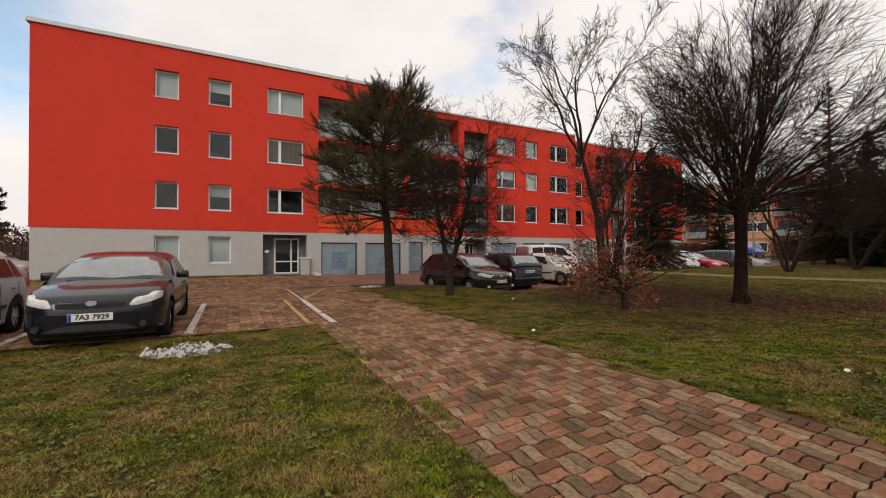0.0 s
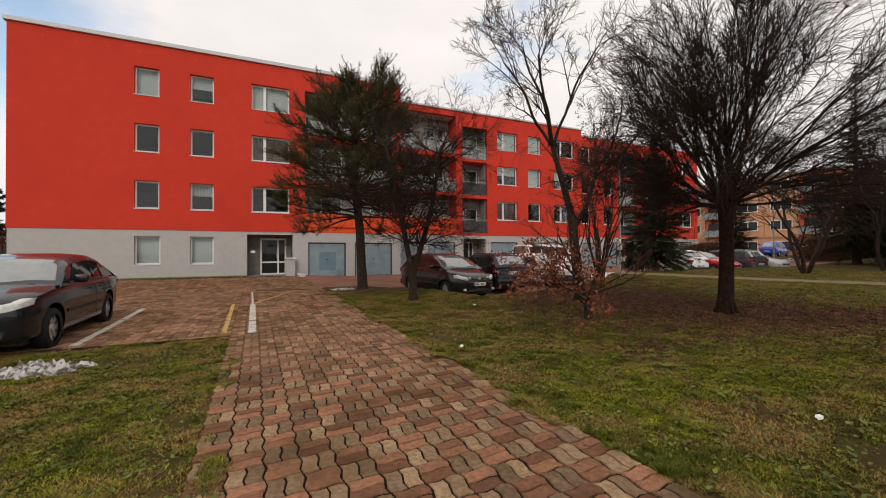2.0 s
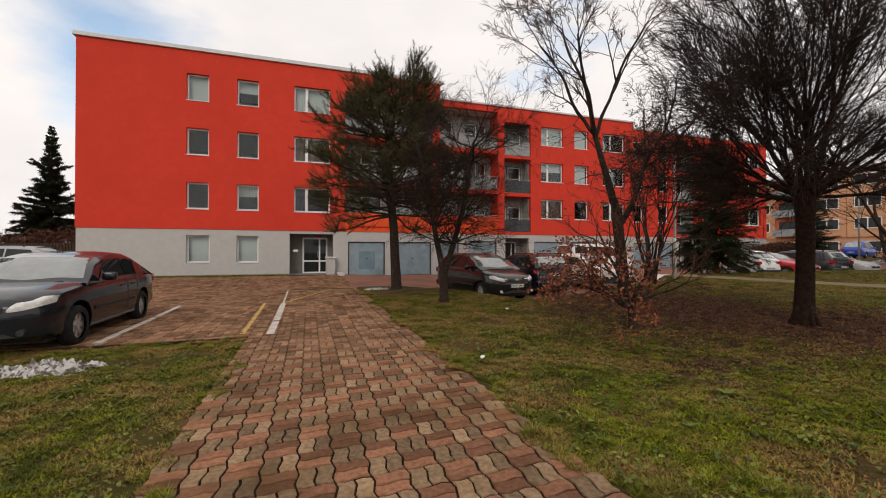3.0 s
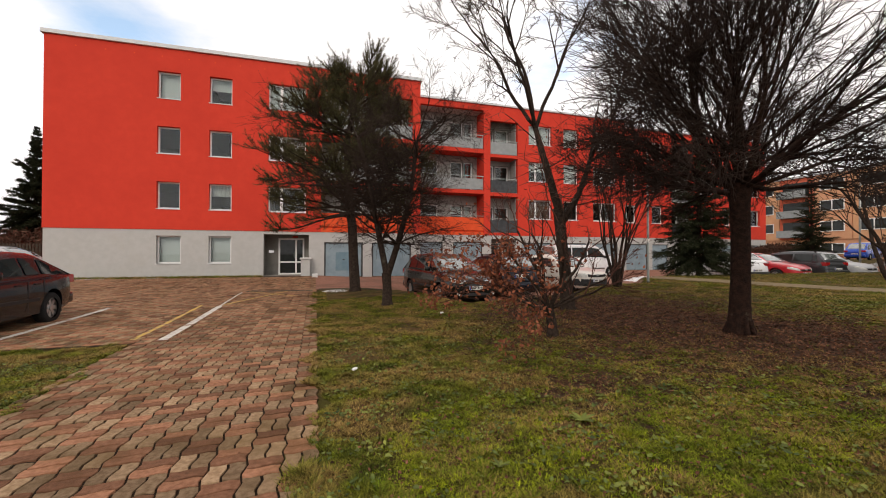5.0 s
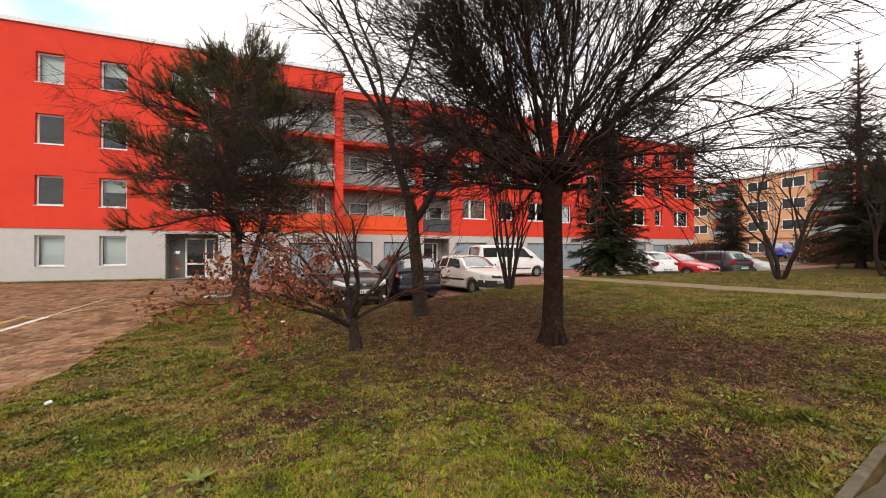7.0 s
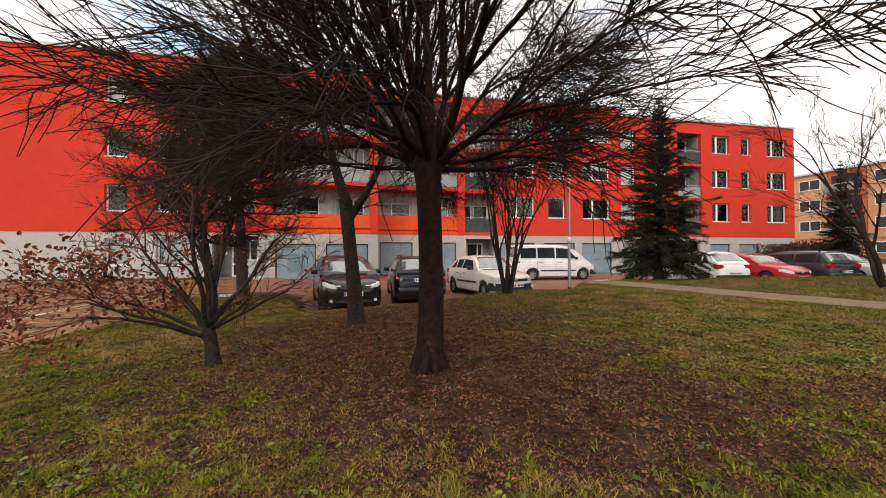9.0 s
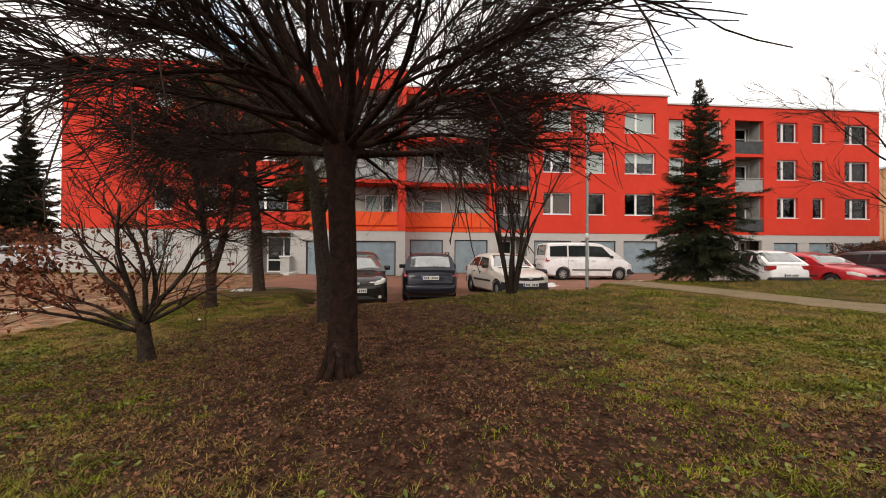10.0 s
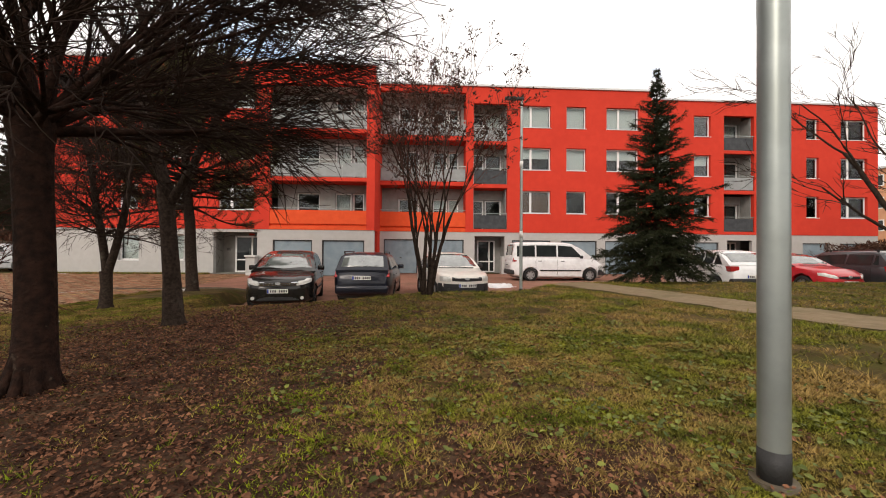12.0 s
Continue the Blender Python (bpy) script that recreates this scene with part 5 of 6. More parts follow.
# many-stemmed shrub with seed clusters
rng = random.Random(64)
shrub = tree_thing("shrub", 13.18, 11.07, "many-stemmed bare shrub with dark seed clusters")
wood, twigs, seeds = Tubes(), Tubes(), Tubes()
tips = []
for k in range(6):
    a = 2 * math.pi * k / 6 + rng.uniform(-0.3, 0.3)
    lean = rng.uniform(0.1, 0.24)
    sp, sd = bough(rng, Vector((0.07 * math.cos(a), 0.07 * math.sin(a), 0)), Vector((lean * math.cos(a), lean * math.sin(a), 1)), rng.uniform(1.4, 1.8), 6, 0.06, 0.0)
    wood.tube(sp, [0.05 * (1.15 - 0.09 * i) for i in range(7)], 7)
    for j in range(3):
        grow(rng, wood, twigs, sp[-1 - j], (sd + Vector((rng.uniform(-0.4, 0.4), rng.uniform(-0.4, 0.4), 0.2))), rng.uniform(1.9, 2.6), 0.022, 3, 0.55, 4, 0.52, 0.13, 0.03, tips, 0.0052)
for p, d in tips:
    if p.z > 1.9 and rng.random() < 0.7:
        for q in range(6):
            a = rand_dir(rng) * rng.uniform(0.028, 0.055)
            seeds.leaf(p + rand_dir(rng) * 0.07, a, a.cross(rand_dir(rng)).normalized() * 0.014)
mpart("trunk", wood.mesh("shrub_stems", M_BARK), shrub)
mpart("crown", twigs.mesh("shrub_twigs", M_TWIGR), shrub)
mpart("seed_head", seeds.mesh("shrub_seeds", M_SEED, False), shrub, None, "dark dry seed clusters")


def bare_tree(name, x, y, h, seed, label, stems=3, spread=0.55, lean=0.42, kids=4, thin=0.0075):
    r = random.Random(seed)
    t = tree_thing(name, x, y, label)
    w, tw = Tubes(), Tubes()
    for k in range(stems):
        a = 2 * math.pi * k / stems + r.uniform(-0.4, 0.4)
        d = Vector((lean * math.cos(a), lean * math.sin(a), 1))
        grow(r, w, tw, Vector((0.06 * math.cos(a), 0.06 * math.sin(a), 0)), d, h * 0.44, 0.085, 4, spread, kids, 0.56, 0.13, 0.01, thin=thin)
    mpart("trunk", w.mesh("trunk", M_BARK), t)
    mpart("crown", tw.mesh("crown", M_TWIG), t)
    return t


bare_tree("tree", 24.4, 10.15, 8.6, 71, "bare tree with several leaning stems", 4, 0.6, 0.62)
for x, y, h, seed, words in ((30.5, 9.6, 10.5, 72, "bare tree with dark spreading branches"), (36.0, 5.5, 12.0, 73, "bare tree at the far side of the lawn"),
                             (27.0, 2.0, 10.0, 74, "bare tree at the lawn's far edge"), (33.5, 7.6, 11.5, 75, "bare brown tree among the far conifers"),
                             (39.5, 10.8, 12.0, 76, "bare brown tree beyond the lawn")):
    bare_tree("tree", x, y, h, seed, words, 3, 0.7, 0.4, 5, 0.014)


def needle_tuft(t, r, p, d, n, ln, w):
    for q in range(n):
        nd = (d * r.uniform(0.2, 1.0) + rand_dir(r) * 0.8).normalized()
        t.blade(p + d * r.uniform(-0.1, 0.06), nd, ln * r.uniform(0.7, 1.2), w, rand_dir(r))


# pine with an irregular crown
rng = random.Random(91)
pine = tree_thing("pine_tree", 5.8, 15.31, "pine with a leaning crown of dark green tufts")
wood, tufts = Tubes(), Tubes()
stem = [Vector((0, 0, 0)), Vector((0, 0, 0.12)), Vector((-0.05, 0, 1)), Vector((-0.1, 0, 2.2)), Vector((-0.25, 0, 3.6)), Vector((-0.3, 0.05, 5.2)), Vector((-0.1, 0.05, 6.2)), Vector((0.1, 0.0, 7.1)), Vector((0.15, 0, 7.8))]
wood.tube(stem, [0.24, 0.19, 0.165, 0.155, 0.14, 0.11, 0.08, 0.05, 0.02], 12)


def stem_at(z):
    for a, b in zip(stem, stem[1:]):
        if a.z <= z <= b.z:
            return a.lerp(b, (z - a.z) / (b.z - a.z))
    return stem[-1].copy()


for k in range(118):
    z = rng.uniform(2.6, 7.4)
    u = (z - 2.6) / 4.8
    reach = 3.5 * (1 - 0.66 * u ** 2.0) * rng.uniform(0.55, 1.12)
    a = rng.uniform(0, 6.28)
    reach *= 1 + 0.2 * math.cos(a - math.pi) * (1 - u)
    d = Vector((math.cos(a), math.sin(a), rng.uniform(-0.25, 0.2) + 0.35 * u))
    pts, dd = bough(rng, stem_at(z), d, reach, 9, 0.14, 0.025)
    wood.tube(pts, [0.042 * (1 - 0.09 * i) * (1.1 - 0.5 * u) for i in range(10)], 5)
    for q in range(27):
        # bare grey side shoots, needled only towards their ends
        t = rng.uniform(0.2, 1.0) ** 0.75
        i = min(8, int(t * 9))
        nd = ((pts[i + 1] - pts[i]).normalized() + rand_dir(rng) * 0.75 + Vector((0, 0, 0.25))).normalized()
        sp, sd = bough(rng, pts[i].copy(), nd, rng.uniform(0.3, 0.75), 4, 0.16, 0.1)
        wood.tube(sp, [0.009, 0.008, 0.007, 0.006, 0.005], 3)
        if t > 0.32 or rng.random() < 0.3:
            for j in ((2, 3, 4) if t > 0.5 else (3, 4)):
                needle_tuft(tufts, rng, sp[j], (sd + Vector((0, 0, 0.25))).normalized(), 26, 0.125, 0.0085)
mpart("trunk", wood.mesh("pine_trunk", M_BARK), pine)
mpart("crown", tufts.mesh("pine_needles", M_PINE, False), pine, None, "dark green needle tufts")


def spruce_tree(name, x, y, h, base_r, seed, label, mat=M_SPRUCE, dense=1.0, brown_top=0.0, needle=1.0):
    r = random.Random(seed)
    t = tree_thing(name, x, y, label)
    w, nd, br = Tubes(), Tubes(), Tubes()
    w.tube([Vector((0, 0, z * h)) for z in (0, 0.02, 0.5, 1.0)], [0.16 * h / 7, 0.12 * h / 7, 0.07 * h / 7, 0.012], 9)
    rings = int(46 * dense)
    for k in range(rings):
        u = (k + r.random()) / rings
        z = h * (0.09 + 0.9 * u)
        reach = base_r * 1.02 * (1 - u) ** 1.0 * (0.74 + 0.26 * ss(u / 0.14)) * r.uniform(0.5, 1.2) + 0.04
        n = max(4, int(13 * (1 - u * 0.6)))
        for q in range(n):
            a = 2 * math.pi * (q + r.random() * 0.8) / n
            ln = reach * r.uniform(0.7, 1.12)
            d = Vector((math.cos(a), math.sin(a), 0.75 * u - 0.22 + r.uniform(-0.25, 0.25)))
            pts, dd = bough(r, Vector((0, 0, z + r.uniform(-0.035, 0.035) * h * (1 - u))), d, ln, 6, 0.13, -0.02 + 0.07 * u)
            w.tube(pts, [0.018 * (1 - 0.12 * i) for i in range(7)], 3)
            target = br if u > 1 - brown_top else nd
            m = int(14 + 52 * ln)
            for j in range(m):
                s = r.uniform(0.12, 1.0)
                i = min(5, int(s * 6))
                b = pts[i].lerp(pts[i + 1], s * 6 - i)
                ax = (pts[i + 1] - pts[i]).normalized()
                sd = ax.cross(Vector((0, 0, 1))).normalized() * r.choice((-1, 1))
                tw = (ax * 0.8 + sd * r.uniform(0.3, 1.0) + Vector((0, 0, r.uniform(-0.9, 0.25)))).normalized()
                tl = r.uniform(0.12, 0.34) * (1 - 0.6 * u)
                for e in range(5):
                    pp = b + tw * tl * e / 5
                    target.blade(pp, (tw + rand_dir(r) * 0.75).normalized(), r.uniform(0.08, 0.14) * (1 - 0.45 * u) * needle, 0.022 * (1 - 0.4 * u) * needle, rand_dir(r))
    mpart("trunk", w.mesh("trunk", M_BARK), t)
    mpart("crown", nd.mesh("needles", mat, False), t)
    if br.v:
        mpart("top_needles", br.mesh("brown_needles", M_PINEB, False), t, None, "browned needles at the top")
    return t


spruce_tree("spruce_tree", 20.84, 14.91, 7.15, 2.15, 5, "dark green spruce at the lawn edge")
spruce_tree("spruce_tree", 41.0, 22.5, 7.4, 1.7, 6, "small spruce before the far block", dense=0.7)
spruce_tree("spruce_tree", 37.5, 13.2, 13.0, 3.2, 7, "tall spruce with a browned top", dense=0.8, brown_top=0.35)
for k, (x, y, h) in enumerate(((45, 13.5, 10), (36.5, 9.3, 8), (51, 17.5, 9), (47, 10, 9))):
    spruce_tree("spruce_tree", x, y, h, 2.6, 40 + k, "dark conifer beyond the lawn", dense=0.9, needle=2.2)
for k, (x, y, h) in enumerate(((-16, 40, 11), (-20, 34, 9), (-24.5, 42, 15.5), (-28, 46, 14))):
    spruce_tree("spruce_tree", x, y, h, 3.0, 20 + k, "dark conifer beyond the gable", dense=0.9, needle=2.4)

# ---- street lamps ----


def street_lamp(x, y, r0, r1, h, label, step=0.0, head=True, arm=-0.5):
    t = thing("street_lamp", x, y, height(x, y), 0, label, "street lamp")
    tb = Tubes()
    zs = [0, step, step + 0.04, h] if step else [0, h * 0.5, h]
    rs = [r0, r0 * 0.985, r1 * 1.04, r1 * 0.8] if step else [r0, (r0 + r1) / 2, r1]
    tb.tube([Vector((0, 0, z)) for z in zs], rs, 28)
    mpart("pole", tb.mesh("lamp_pole", M_STEEL), t, None, "galvanised steel pole")
    part("base_band", cyl_bm((0, 0, 0.02), (0, 0, 0.2 if r0 > 0.06 else 0.15), r0 * 1.025, r0 * 1.02, 24), M_BAND, t, "black painted band", True)
    part("footing", cyl_bm((0, 0, -0.05), (0, 0, 0.022), r0 * 1.7, r0 * 1.5, 16), M_KERB, t, "crumbled concrete footing")
    for z in (1.5, 3.35) if r0 < 0.05 else ():
        part("notice_band", cyl_bm((0, 0, z), (0, 0, z + 0.16), r0 * 1.06, r0 * 1.04, 18), M_PAPER, t, "small white notice wrapped round the pole", True)
    if head:
        bm = bmesh.new()
        add_box(bm, arm, 0.06, -0.06, 0.06, h - 0.02, h + 0.06, bevel=0.025)
        part("lamp_head", bm, M_DARKMET, t, "dark lamp head")
    return t


street_lamp(14.5, 3.47, 0.058, 0.056, 6.0, "galvanised steel lamp post with a black foot band", step=1.95)
street_lamp(15.69, 12.48, 0.044, 0.034, 5.15, "slim galvanised street lamp", arm=-0.45)
street_lamp(43.0, 20.6, 0.07, 0.045, 6.0, "far street lamp on the lawn", arm=-0.6)

# ---- paths, kerbs, lines ----


def ribbon(name, pts, w0, w1, lift, mat, seg=0.4, wob=0.0, thick=0.0):
    """A strip along a line of points, w0 to its left and w1 to its right."""
    line = []
    for a, b in zip(pts, pts[1:]):
        a, b = Vector(a), Vector(b)
        n = max(1, int((b - a).length / seg))
        line += [a.lerp(b, i / n) for i in range(n)]
    line.append(Vector(pts[-1]))
    v, f = [], []
    for i, p in enumerate(line):
        d = (line[min(i + 1, len(line) - 1)] - line[max(i - 1, 0)]).normalized()
        s = Vector((-d.y, d.x))
        cols = 5
        for c in range(cols):
            k = c / (cols - 1)
            q = p + s * (w0 * (1 - k) - w1 * k + (wob * math.sin(i * 1.7 + c * 9) if c in (0, cols - 1) else 0))
            v.append((q.x, q.y, height(q.x, q.y) + lift))
        if i:
            b = len(v) - 2 * cols
            f += [(b + c, b + c + 1, b + cols + c + 1, b + cols + c) for c in range(cols - 1)]
    if thick:
        n = len(v)
        v += [(a, b, c - thick) for a, b, c in v]
        rows = n // 5
        for i in range(rows - 1):
            for c in (0, 4):
                f.append((i * 5 + c, (i + 1) * 5 + c, n + (i + 1) * 5 + c, n + i * 5 + c))
    return mesh_from(name, v, f, mat)


ob = new("path_gravel", ribbon("path_gravel", [(17.0, 15.2), (17.9, 13.6), (18.6, 11.5), (19.0, 9.6), (19.3, 7.8), (19.9, 6.0), (21.0, 3.5), (23, 0), (26, -5)], 0.75, 0.75, 0.012, M_PATHB, 0.35, 0.07))
tagged(ob, "pale trodden path across the lawn", "path", kind="structure")
ob = new("path_asphalt", ribbon("path_asphalt", [(4.52, 0.2), (9.8, 1.2), (14, 2.05), (19, 3.0), (22, 3.4)], 0.68, 0.75, 0.014, M_ASPH, 0.3, 0.03))
tagged(ob, "narrow worn asphalt path with grit", "path", kind="structure")
ob = new("kerb_path", ribbon("kerb_path", [(4.55, 0.92), (9.83, 1.95), (14, 2.77), (19, 3.74)], 0.025, 0.025, 0.016, M_KERB, 0.5, 0, 0.05))
tagged(ob, "weathered concrete edging of the path", "kerb", kind="structure")
ob = new("kerb_lawn", ribbon("kerb_lawn", [(4.6, 16.75), (7.5, 16.75)], 0.05, 0.05, 0.06, M_KERB, 0.5, 0, 0.08))
tagged(ob, "low concrete kerb at the lawn corner", "kerb", kind="structure")
ob = new("kerb_court", ribbon("kerb_court", [(8.7, court_edge(8.7) - 0.05), (10, court_edge(10) - 0.05), (12, court_edge(12) - 0.05), (15.2, court_edge(15.2) - 0.05)], 0.05, 0.05, 0.05, M_KERB, 0.4, 0, 0.1))
tagged(ob, "low concrete kerb before the parked cars", "kerb", kind="structure")


def stripe(name, a, b, w, mat, label):
    o = new(name, ribbon(name, [a, b], w / 2, w / 2, 0.034, mat, 0.15, 0.006))
    tagged(o, label, "road marking", kind="structure")


stripe("marking", (2.15, 8.45), (2.14, 12.6), 0.13, M_WLINE, "worn white parking line")
stripe("marking", (2.14, 12.6), (2.1, 16.2), 0.05, M_WLINE, "worn thin white parking line")
stripe("marking", (1.69, 8.6), (1.66, 12.9), 0.08, M_YLINE, "worn yellow line")
stripe("marking", (-0.36, 8.5), (-0.36, 13.0), 0.12, M_WLINE, "worn white parking line")
stripe("marking", (-2.85, 8.5), (-2.85, 13.0), 0.12, M_WLINE, "worn white parking line")
stripe("marking", (2.2, 12.9), (3.6, 16.3), 0.07, M_YLINE, "worn diagonal yellow line")
stripe("marking", (3.9, 14.4), (2.3, 16.4), 0.06, M_YLINE, "worn diagonal yellow line")
o = new("wet_strip", ribbon("wet_strip", [(2.2, 16.6), (4.4, 16.4)], 0.22, 0.22, 0.034, M_ASPH, 0.2, 0.06))
tagged(o, "dark wet patch on the paving", "pavement", kind="structure")

# ---- snow remnants ----


def snow(x, y, rx, ry, h, seed, label, rough=0.25, mat=M_SNOW):
    """A crumpled heap: many small tilted lumps on a low, ragged core."""
    r = random.Random(seed)
    t = thing("snow_pile", x, y, height(x, y), 0, label, "snow")
    bm = bmesh.new()
    bmesh.ops.create_grid(bm, x_segments=44, y_segments=26, size=1.0)
    for v in bm.verts:
        q = Vector((v.co.x * 2.1 * max(1, rx) + seed, v.co.y * 2.1, 0.3))
        edge = 0.75 - (v.co.x ** 2 + v.co.y ** 2) + 0.9 * noise.noise(q * 1.6)
        crumple = abs(noise.noise(q * 3.5)) + 0.6 * abs(noise.noise(q * 9))
        z = h * (max(-0.3, min(edge, 0.7)) + rough * (1.1 * crumple - 0.3) * (1 if edge > 0 else 0))
        px, py = x + v.co.x * rx, y + v.co.y * ry
        v.co = (v.co.x * rx, v.co.y * ry, z + height(px, py) - height(x, y) - 0.012)
    part("snow", bm, mat, t)


snow(-0.25, 6.95, 0.6, 0.26, 0.14, 3, "dirty heap of old snow on the grass", 0.9)
snow(5.1, 15.7, 0.5, 0.35, 0.1, 4, "dirty snow remnant by the pine")
snow(20.3, 17.2, 1.5, 0.7, 0.34, 5, "heap of old snow on the yard", 0.12, M_SNOWC)
snow(16.1, 17.5, 0.7, 0.5, 0.24, 6, "heap of old snow by the cream car", 0.12, M_SNOWC)
snow(-5.6, 24.0, 1.0, 0.2, 0.06, 7, "thin snow remnant along the wall")
snow(-3.0, 24.05, 0.5, 0.15, 0.05, 8, "thin snow remnant along the wall")
snow(45.5, 20.5, 2.4, 0.8, 0.3, 9, "ploughed snow bank far off")

# ---- litter ----
for x, y, s, seed in ((4.94, 5.66, 0.04, 1), (6.23, 2.05, 0.04, 2), (7.0, 9.0, 0.04, 5)):
    r = random.Random(seed)
    tb = Tubes()
    for q in range(3):
        a = Vector((r.uniform(0.6, 1), r.uniform(-0.5, 0.5), r.uniform(0, 0.3))) * s
        tb.leaf(Vector((r.uniform(-0.01, 0.01), r.uniform(-0.01, 0.01), 0.03 + 0.006 * q)), a, Vector((-a.y, a.x, 0.2 * s)) * 0.6, 0.4)
    t = thing("litter", x, y, height(x, y) + 0.005, 0, "small crumpled scrap of white paper on the grass", "litter")
    mpart("paper", tb.mesh("paper", M_PAPER, False), t)

# ---- far block, hedges, fence ----
P_PEACH = surface("peach_render", (0.6, 0.3, 0.17), (0.64, 0.34, 0.2), 2, 0.85)
P_PINK = surface("salmon_render", (0.6, 0.13, 0.075), (0.64, 0.16, 0.09), 2, 0.85)
P_YEL = surface("yellow_render", (0.63, 0.33, 0.18), (0.67, 0.37, 0.21), 2, 0.85)


def far_block(x, y0, y1, z0, top, label):
    """A block whose front looks along -x."""
    t = thing("apartment_building", x, (y0 + y1) / 2, z0, 0, label, "apartment building")
    hy = (y1 - y0) / 2
    part("wall", box_bm(0.3, 10, -hy, hy, 0, top), P_PEACH, t, "peach rendered wall")
    part("roof", box_bm(-0.2, 10.2, -hy - 0.2, hy + 0.2, top, top + 0.3, bevel=0.05), M_CAP, t, "flat roof edge")
    n = int((y1 - y0) / 4.2)
    for i in range(n):
        a = -hy + (y1 - y0) * i / n
        b = -hy + (y1 - y0) * (i + 1) / n
        part("bay_panel", box_bm(0.12, 0.3, a + 0.05, b - 0.05, 2.7, top), (P_PINK, P_YEL, P_PEACH)[i % 3], t)
        for k in range(4):
            z = 0.9 + 2.85 * k if k else 0.7
            if i % 3 == 0 and k:
                part("balcony", boxes_bm([(-1.1, 0.12, a + 0.3, b - 0.3, z - 0.75, z - 0.6), (-1.1, -1.02, a + 0.3, b - 0.3, z - 0.6, z + 0.3)]), M_PANEL, t, "grey balcony")
                part("window", box_bm(0.08, 0.13, a + 0.5, b - 0.5, z - 0.5, z + 1.5), M_CARGL, t, "dark loggia glazing")
            else:
                w = part("window", boxes_bm([(0.04, 0.14, a + 0.8, a + 0.9, z, z + 1.45), (0.04, 0.14, b - 0.9, b - 0.8, z, z + 1.45), (0.04, 0.14, a + 0.9, b - 0.9, z, z + 0.1), (0.04, 0.14, a + 0.9, b - 0.9, z + 1.35, z + 1.45), (0.045, 0.135, (a + b) / 2 - 0.06, (a + b) / 2 + 0.06, z + 0.1, z + 1.35)]), M_PVC, t, "white window frame")
                part("pane", box_bm(0.085, 0.11, a + 0.9, b - 0.9, z + 0.1, z + 1.35), M_CARGL, w)
    return t


far_block(71.0, 27.0, 62.0, 0.8, 11.6, "far peach and salmon apartment block with grey balconies")


def hedge(x0, x1, y0, y1, h, seed, label, mat=M_HEDGE, n=2600):
    r = random.Random(seed)
    xm, ym = (x0 + x1) / 2, (y0 + y1) / 2
    t = thing("hedge", xm, ym, height(xm, ym), 0, label, "hedge")
    tb = Tubes()
    for k in range(n):
        x, y = r.uniform(x0, x1) - xm, r.uniform(y0, y1) - ym
        hh = h * (0.8 + 0.25 * noise.noise(Vector((x * 0.5 + seed, y * 0.5, 0))))
        z = hh * r.random() ** 0.6
        a = rand_dir(r) * r.uniform(0.1, 0.22)
        tb.leaf(Vector((x, y, z)), a, a.cross(rand_dir(r)).normalized() * r.uniform(0.02, 0.05))
    for k in range(n // 8):
        x, y = r.uniform(x0, x1) - xm, r.uniform(y0, y1) - ym
        pts, _ = bough(r, Vector((x, y, 0)), rand_dir(r, 0.5, 1.0), h * 0.9, 4, 0.15)
        tb.tube(pts, [0.018, 0.014, 0.01, 0.008, 0.006], 3)
    mpart("foliage", tb.mesh("hedge", mat, False), t)


hedge(44, 50, 13, 16, 2.0, 1, "reddish-brown bare hedge by the far lawn")
hedge(40, 47, 25, 28, 2.0, 4, "dark bare hedge at the yard's end", n=3200)
hedge(46, 60, 4, 9, 2.6, 2, "dark hedge at the far side of the lawn", n=4200)
hedge(36, 44, 8.5, 12, 3.2, 8, "dark evergreen bushes beyond the lawn", M_SPRUCE, 5200)
hedge(44, 52, 17, 20, 2.4, 9, "dark bare bushes beyond the lawn", n=4000)
hedge(34, 46, -6, -1, 3.0, 3, "dark bushes at the lawn's edge", n=4200)
hedge(-16, -8.6, 29, 33, 3.0, 5, "dark brown hedge beyond the gable", n=3600)
fence = thing("fence", -12, 28.4, height(-12, 28.4), 0, "dark wooden fence beyond the gable wall", "fence")
slat = bpy.data.meshes.new("slat")
b = box_bm(-0.05, 0.05, -0.012, 0.012, 0, 1.7, bevel=0.004)
b.to_mesh(slat)
b.free()
slat.materials.append(M_FENCE)
for k in range(50):
    mpart("slat", slat, fence, pose(-3.2 + 0.14 * k, 0, 0.05))
part("rail", boxes_bm([(-3.3, 3.7, 0.013, 0.06, z, z + 0.08) for z in (0.4, 1.35)]), M_FENCE, fence)


# ---- grass, weeds, fallen leaves ----
def soft_noise(x, y, s, o=0.0):
    return noise.noise(Vector((x * s + o, y * s - o, o)))


def path_x(y):
    """Middle of the trodden path."""
    return 17.0 + 0.9 * ss((15.2 - y) / 1.8) + 1.4 * min(1, max(0, (13.4 - y) / 5.6)) + 0.24 * max(0, 7.8 - y)


def on_lawn(x, y):
    frayed = 0.09 * math.sin(y * 2.3) + 0.07 * math.sin(y * 5.9 + 1) + 0.05 * math.sin(y * 13.0)
    if PATH_L + frayed + 0.02 < x < PATH_R - frayed - 0.02:
        return False
    if x < 3:
        return y < LAWN_N + 0.1 * math.sin(x * 5) + 0.06 * math.sin(x * 13)
    if y > court_edge(x) - 0.1:
        return False
    if x > PATH_R and y < 0.95 + 0.196 * (x - 4.6) and y > -0.55 + 0.196 * (x - 4.6):
        return False
    if x > 16 and abs(x - path_x(y)) < 0.85:
        return False
    return True


rng = random.Random(404)
GRASS_V, GRASS_F = [], []


